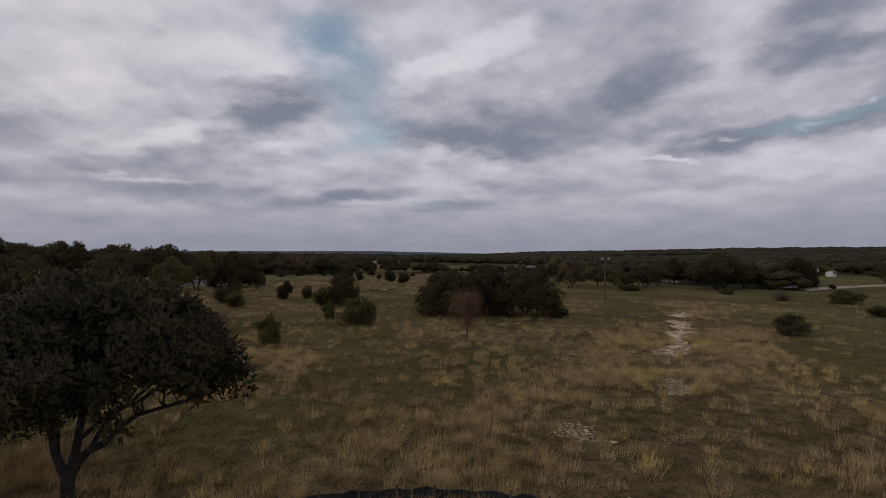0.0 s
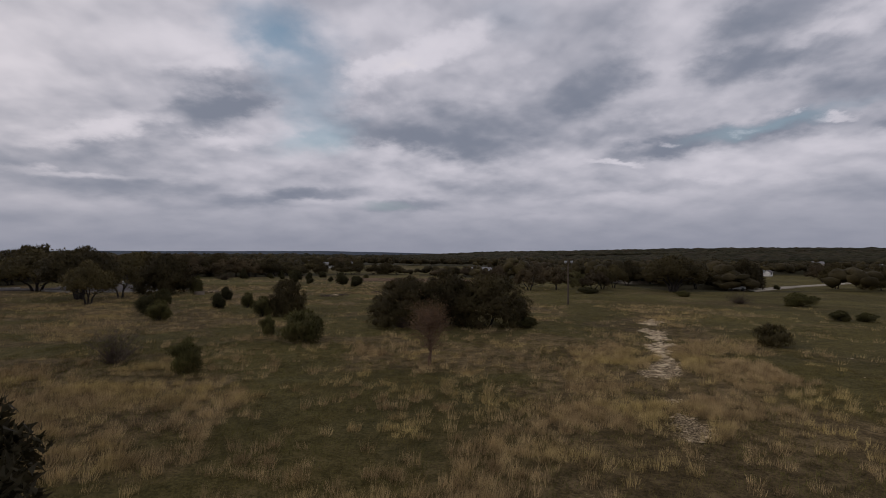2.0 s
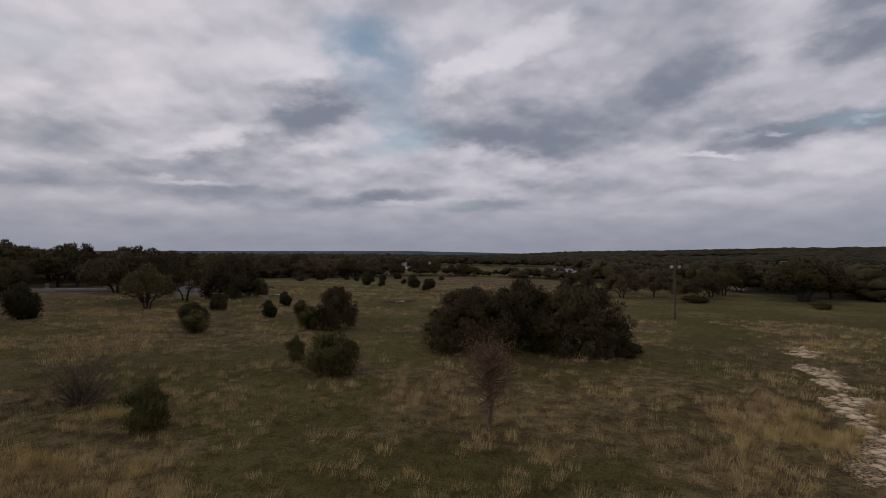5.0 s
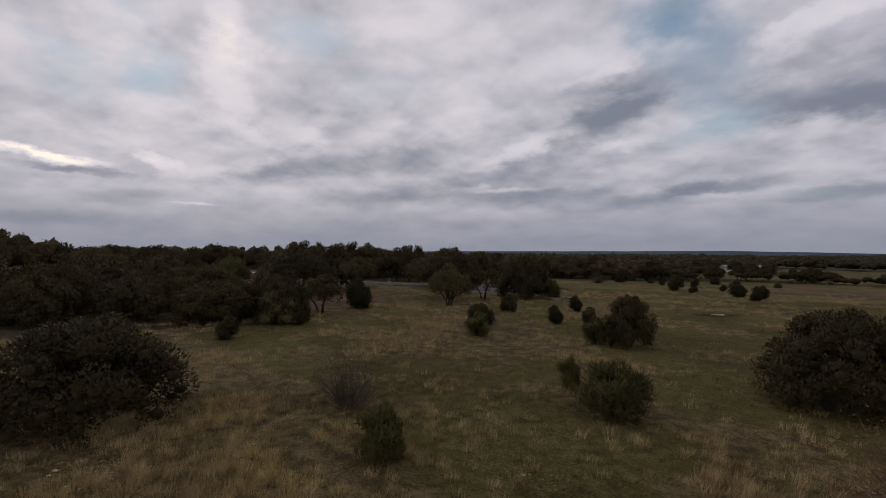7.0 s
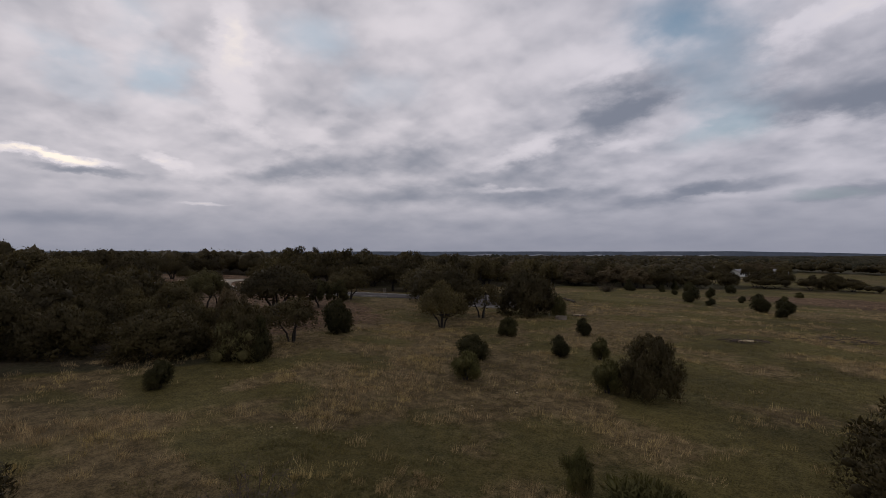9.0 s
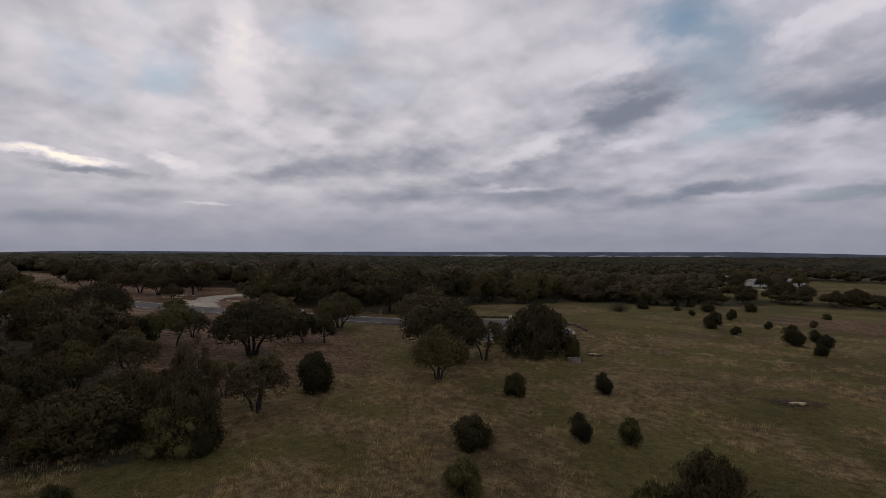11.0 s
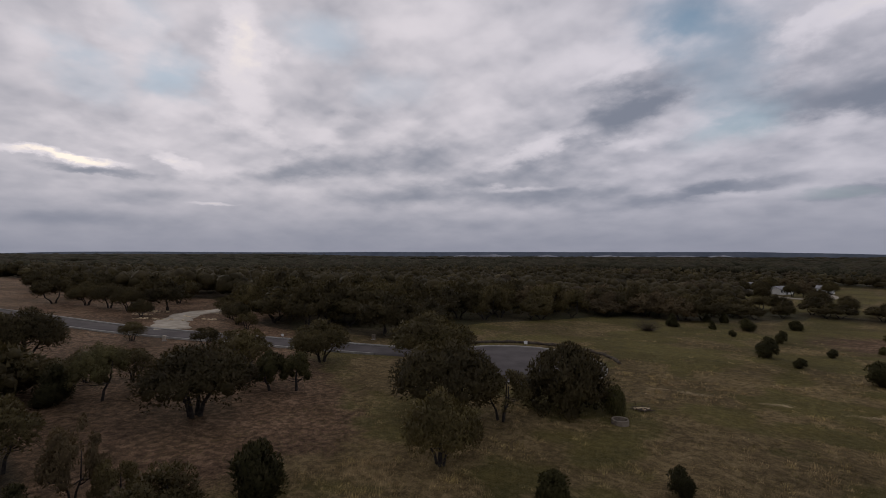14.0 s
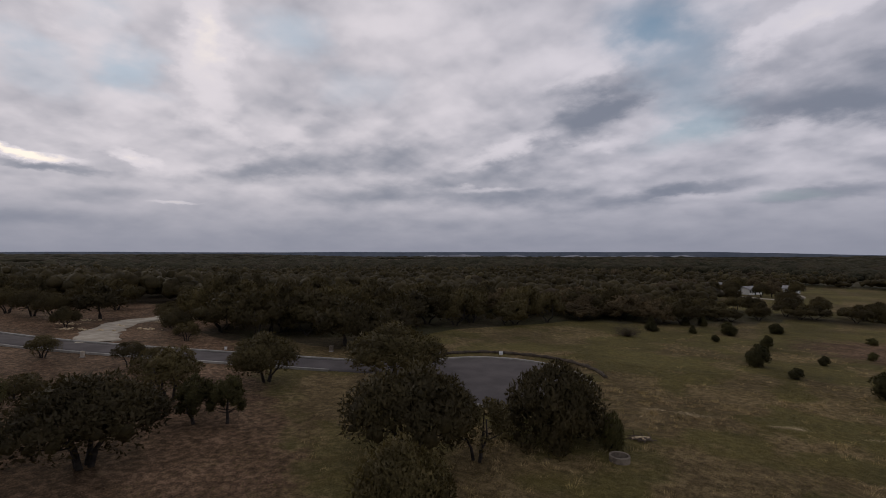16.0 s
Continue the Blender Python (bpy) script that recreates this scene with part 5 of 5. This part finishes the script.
def manhole_ring(x, y):
    """A concrete riser ring standing open in the grass."""
    p = new("concrete_ring")
    bm = bmesh.new()
    prof = [(0.64, -0.3), (0.64, 0.46), (0.67, 0.5), (0.79, 0.5), (0.82, 0.46), (0.82, -0.3)]
    n = 32
    rings = [[bm.verts.new((r * math.cos(6.28319 * j / n), r * math.sin(6.28319 * j / n), z)) for j in range(n)] for r, z in prof]
    for a, b in zip(rings, rings[1:]):
        for j in range(n):
            bm.faces.new((a[j], b[j], b[(j + 1) % n], a[(j + 1) % n]))
    part("ring", bm, M_RING, p)
    part("bottom", cone_bm(0.66, 0.66, -0.05, 0.02, 24), M_DARK, p)
    tagged(at(p, x, y), "open grey concrete ring standing in the grass", "concrete ring")


manhole_ring(-35.1, 91.3)


def fabric_fence(name, pts, h, stake_step, label, sag=0.05):
    """A low black fabric fence on wooden stakes."""
    p = new(name)
    P = [Vector(q) for q in pts]
    V, F, n = [], [], 0
    g = np.random.default_rng(len(pts))
    dense = []
    for a, b in zip(P, P[1:]):
        k = max(2, int((b - a).length / 0.3))
        dense += [a.lerp(b, i / k) for i in range(k)]
    dense.append(P[-1])
    for i, q in enumerate(dense):
        z, w = gz(q.x, q.y), 0.04 * g.normal()
        top = h * (1 + 0.10 * math.sin(i * 1.7) + sag * g.normal())
        for off, zz in ((0.0, -0.2), (w, h * 0.5), (0.02, top), (0.05, top), (w + 0.03, h * 0.5), (0.03, -0.2)):
            V.append((q.x + off, q.y + off, z + zz))
        if i:
            b = 6 * i
            F += [(b + j - 6, b + j - 5, b + j + 1, b + j) for j in range(5)]
    sub("fabric", mesh_of("fabric", V, F, M_FABRIC), p, "black woven fabric")
    run = 0.0
    for a, b in zip(dense, dense[1:]):
        run += (b - a).length
        if run >= stake_step:
            run = 0.0
            z = gz(b.x, b.y)
            part("stake", box_bm(b.x - 0.025, b.x + 0.025, b.y - 0.06, b.y - 0.01, z - 0.2, z + h * 1.35, 0.004), M_WOOD, p)
    tagged(p, label, "silt fence")


fabric_fence("silt_fence", [(-0.3 + 8.2 * math.sin(radians(a)), 2.85 + 8.2 * math.cos(radians(a))) for a in range(-42, 43, 3)], 0.34, 0.85, "low black fabric silt fence with stakes in grass")


def erosion_tube():
    """A mesh tube that lies in a curve behind the turning circle."""
    P = [(-71.5, 112.5), (-69.6, 117.2), (-66.8, 120.6), (-62.9, 122.6), (-58.5, 123.9), (-54.7, 124.0), (-50.5, 122.6), (-47.0, 120.1), (-44.6, 116.5)]
    pts = []
    for a, b in zip(P, P[1:]):
        pts += [Vector((*a, 0)).lerp(Vector((*b, 0)), i / 8) for i in range(8)]
    pts = [sum((pts[max(0, min(len(pts) - 1, i + d))] for d in range(-3, 4)), Vector()) / 7 for i in range(len(pts))]
    for i, p in enumerate(pts):
        p.z = gz(p.x, p.y) + 0.17 + 0.05 * math.sin(i * 1.3)
    V, F = [], []
    tube(V, F, pts, [0.27 + 0.05 * math.sin(i * 0.9) for i in range(len(pts))], 8)
    ob = new("erosion_tube")
    sub("tube", mesh_of("tube", V, F, M_TUBE, True), ob)
    for i in range(6, len(pts), 9):
        q = pts[i]
        part("stake", box_bm(q.x - 0.03, q.x + 0.03, q.y - 0.03, q.y + 0.03, q.z - 0.4, q.z + 0.55, 0.005), M_WOOD, ob)
    tagged(ob, "dark erosion control tube curving behind the turning circle", "erosion tube")


erosion_tube()


def marker(x, y, h, w, label, cat, name="marker_post"):
    p = new(name)
    part("post", box_bm(-0.04, 0.04, -0.04, 0.04, -0.3, h - w * 0.5, 0.006), M_WOOD, p)
    part("plate", box_bm(-w / 2, w / 2, -0.07, -0.045, h - w, h, 0.01), M_WHITE, p, "white square plate")
    tagged(at(p, x, y, 35), label, cat)


marker(-62.8, 119.4, 1.0, 0.6, "small white sign on a post behind the kerb", "sign")
marker(-96.5, 91.5, 1.0, 0.45, "small white sign on a post beside the road", "sign")
marker(-70.6, 113.0, 0.9, 0.6, "small white sign on a post behind the kerb", "sign")


def utility_box(x, y, label, mat, w=0.9):
    p = new("utility_box")
    part("cabinet", box_bm(-w / 2, w / 2, -w * 0.4, w * 0.4, 0.08, 0.85, 0.04), mat, p)
    part("plinth", box_bm(-w * 0.6, w * 0.6, -w * 0.5, w * 0.5, -0.3, 0.1, 0.02), M_CONCRETE, p)
    part("lid", box_bm(-w * 0.52, w * 0.52, -w * 0.42, w * 0.42, 0.85, 0.93, 0.02), mat, p)
    tagged(at(p, x, y, 30), label, "utility box")


utility_box(-107.9, 75.8, "small pale utility box on a plinth by the road", M_TAN, 0.5)
utility_box(-85.5, 103.5, "small pale utility box on a plinth by the road", M_RING, 0.6)


def brush_pile(x, y, r, label, seed, pale=True):
    """A heap of cut branches on the ground."""
    g = np.random.default_rng(seed)
    p = new("brush_pile")
    V, F = [], []
    for i in range(46):
        a, u = g.random() * 6.28, r * math.sqrt(g.random())
        o = Vector((u * math.cos(a) * 1.5, u * math.sin(a), 0.05 + 0.18 * g.random()))
        d = Vector((g.normal(), g.normal() * 0.7, g.normal() * 0.12)).normalized() * (0.5 + 1.2 * g.random())
        tube(V, F, [o - d * 0.5, o + Vector((0, 0, 0.06)), o + d * 0.5], [0.035, 0.03, 0.012], 5)
    tagged(sub("brushwood", mesh_of("brushwood", V, F, M_TWIG), p), kind="stuff")
    if pale:
        V, F = [], []
        tube(V, F, [(-0.9, -0.2, 0.16), (-0.1, 0.0, 0.2), (0.7, 0.3, 0.16)], [0.14, 0.15, 0.11], 9)
        tube(V, F, [(-0.1, 0.0, 0.2), (0.2, -0.5, 0.22)], [0.09, 0.06], 7)
        sub("log", mesh_of("log", V, F, M_STONE, True), p, "pale bleached log")
    tagged(at(p, x, y, 25), label, "brush pile")


brush_pile(-11.9, 89.8, 1.6, "heap of dead branches with a bleached log", 3)
brush_pile(-4.5, 99.0, 2.6, "low dark heap of dead branches in grass", 4, False)
brush_pile(-35.0, 97.3, 0.6, "small heap of pale debris in grass", 5)
brush_pile(-124.0, 96.0, 3.0, "heap of felled branches beside the gravel drive", 6, False)


def rubble_heap(x, y, r, seed):
    """A low row of broken limestone left beside the road."""
    g = np.random.default_rng(seed)
    p = new("rubble_heap")
    bm = bmesh.new()
    for i in range(22):
        px, py, sz = r * g.normal() * 0.8, r * g.normal() * 0.28, 0.12 + 0.28 * g.random()
        q = Matrix.LocRotScale((px, py, sz * 0.25), Euler((g.normal() * 0.2, g.normal() * 0.2, g.random() * 6.28)), (sz * 1.6, sz, sz * 0.6))
        made = bmesh.ops.create_cube(bm, size=1.0, matrix=q)["verts"]
        for v in made:
            v.co += Vector((g.normal(), g.normal(), g.normal())) * 0.12 * sz
    tagged(part("stones", bm, M_STONE, p), kind="stuff")
    tagged(at(p, x, y, 28), "low heap of broken pale limestone beside the road", "rubble heap", "rubble heaps beside the road")


for n, (hx, hy) in enumerate(((-146.5, 84.0), (-138.5, 82.0), (-133.5, 84.5), (-136.0, 90.5), (-129.0, 92.5), (-151.0, 88.5))):
    rubble_heap(hx, hy, 1.5 + 0.3 * (n % 3), 50 + n)


# ---- farm buildings ----
def gable_house(name, x, y, turn, L, W, h, roof_h, wall, roof, label, bays, door=True, overhang=0.5):
    """A low house: walls with thickness, pitched roof, windows set into the wall."""
    p = new(name)
    for nm, b in (("wall", (-L / 2, L / 2, -W / 2, -W / 2 + 0.2)), ("wall", (-L / 2, L / 2, W / 2 - 0.2, W / 2)), ("wall", (-L / 2, -L / 2 + 0.2, -W / 2 + 0.2, W / 2 - 0.2)), ("wall", (L / 2 - 0.2, L / 2, -W / 2 + 0.2, W / 2 - 0.2))):
        part(nm, box_bm(*b, -0.4, h), wall, p)
    bm = bmesh.new()
    o, t = overhang, 0.18
    for z0 in (0.0, t):
        for xx in (-L / 2 - o, L / 2 + o):
            inset = 0.0
            for yy, zz in ((-W / 2 - o, h - 0.1), (0, h + roof_h), (W / 2 + o, h - 0.1)):
                bm.verts.new((xx, yy, zz + z0))
    bm.verts.ensure_lookup_table()
    v = bm.verts
    for q in ((0, 1, 4, 3), (1, 2, 5, 4), (6, 9, 10, 7), (7, 10, 11, 8), (0, 3, 9, 6), (2, 8, 11, 5), (0, 6, 7, 1), (1, 7, 8, 2), (3, 4, 10, 9), (4, 5, 11, 10)):
        bm.faces.new([v[i] for i in q])
    part("roof", bm, roof, p)
    for sx in (-1, 1):
        bm = bmesh.new()
        xs = sx * (L / 2 - 0.1)
        a = [bm.verts.new(c) for c in ((xs, -W / 2, h), (xs, W / 2, h), (xs, 0, h + roof_h - 0.05))]
        b = [bm.verts.new((c.co.x - sx * 0.15, c.co.y, c.co.z)) for c in a]
        bm.faces.new(a)
        bm.faces.new(b[::-1])
        for i in range(3):
            bm.faces.new((a[i], a[(i + 1) % 3], b[(i + 1) % 3], b[i]))
        part("gable", bm, wall, p)
    for i in range(bays):
        cx = -L / 2 + (i + 0.5) * L / bays
        if door and i == bays // 2:
            part("door", box_bm(cx - 0.5, cx + 0.5, -W / 2 - 0.03, -W / 2 + 0.05, 0.0, 2.1, 0.01), M_DARK, p)
            continue
        wn = part("window", box_bm(cx - 0.7, cx + 0.7, -W / 2 - 0.05, -W / 2 + 0.04, 0.9, 2.1, 0.01), M_WHITE, p)
        part("pane", box_bm(cx - 0.6, cx + 0.6, -W / 2 - 0.07, -W / 2 - 0.045, 1.0, 2.0), M_DARK, wn)
    tagged(at(p, x, y, turn), label, "house")
    return p


gable_house("farmhouse", -46.0, 313.0, 62, 9, 5.5, 2.3, 1.3, M_WHITE, M_ROOF, "white farmhouse with pale metal roof among trees", 5)
gable_house("garage", -31.0, 334.0, -8, 6, 5, 2.4, 1.1, M_WHITE, M_ROOF, "white garage with wide dark doorway", 2)
gable_house("farmhouse", -62.0, 318.0, 20, 8, 6, 2.4, 1.8, M_TAN, M_ROOF, "low stone house with pale metal roof", 4)
gable_house("shed", 195.0, 247.0, 30, 3.6, 3.2, 2.2, 1.0, M_WHITE, M_ROOF_DARK, "white shed at the edge of the pasture", 1, False)
gable_house("farmhouse", 78.0, 160.0, 20, 13, 8, 2.8, 2.2, M_TAN, M_ROOF, "low house with pale metal roof behind oaks", 4)
gable_house("farmhouse", 38.0, 236.0, 5, 9, 6, 2.2, 1.6, M_WHITE, M_ROOF, "low white house with pale metal roof behind trees", 4)
gable_house("farmhouse", 74.0, 330.0, -10, 10, 7, 2.4, 1.8, M_TAN, M_ROOF, "distant house with pale metal roof among woods", 4)
gable_house("farmhouse", 190.0, 192.0, 15, 8, 5, 2.2, 1.4, M_TAN, M_ROOF, "low house with pale roof beside gravel road", 4)


def pickup(x, y, turn):
    p = new("pickup_truck")
    part("body", box_bm(-2.6, 2.6, -0.9, 0.9, 0.5, 1.05, 0.08), M_CAR, p)
    cab = part("cab", box_bm(-0.6, 1.1, -0.82, 0.82, 1.05, 1.75, 0.16), M_CAR, p)
    part("side_window", box_bm(-0.4, 0.9, -0.84, 0.84, 1.2, 1.62, 0.03), M_DARK, cab, "dark glass")
    part("windscreen", box_bm(0.95, 1.12, -0.68, 0.68, 1.2, 1.62, 0.03), M_DARK, cab, "dark glass")
    for sx in (-1.7, 1.65):
        for sy in (-0.8, 0.8):
            bm = bmesh.new()
            bmesh.ops.create_cone(bm, cap_ends=True, segments=16, radius1=0.38, radius2=0.38, depth=0.24, matrix=pose(sx, sy, 0.38, 90, 0, 0))
            part("wheel", bm, M_TYRE, p, "black tyre")
    tagged(at(p, x, y, turn, 0.05), "white pickup truck parked by oak trees", "pickup truck")


pickup(82.0, 118.0, 8)

for n, (hx, hy) in enumerate(HOMES):
    gable_house("farmhouse", hx, hy, 20 + 35 * n, 10, 7, 2.6, 2.0, M_WHITE if n % 2 else M_TAN, M_ROOF, "distant house with grey roof in hillside woods", 4)
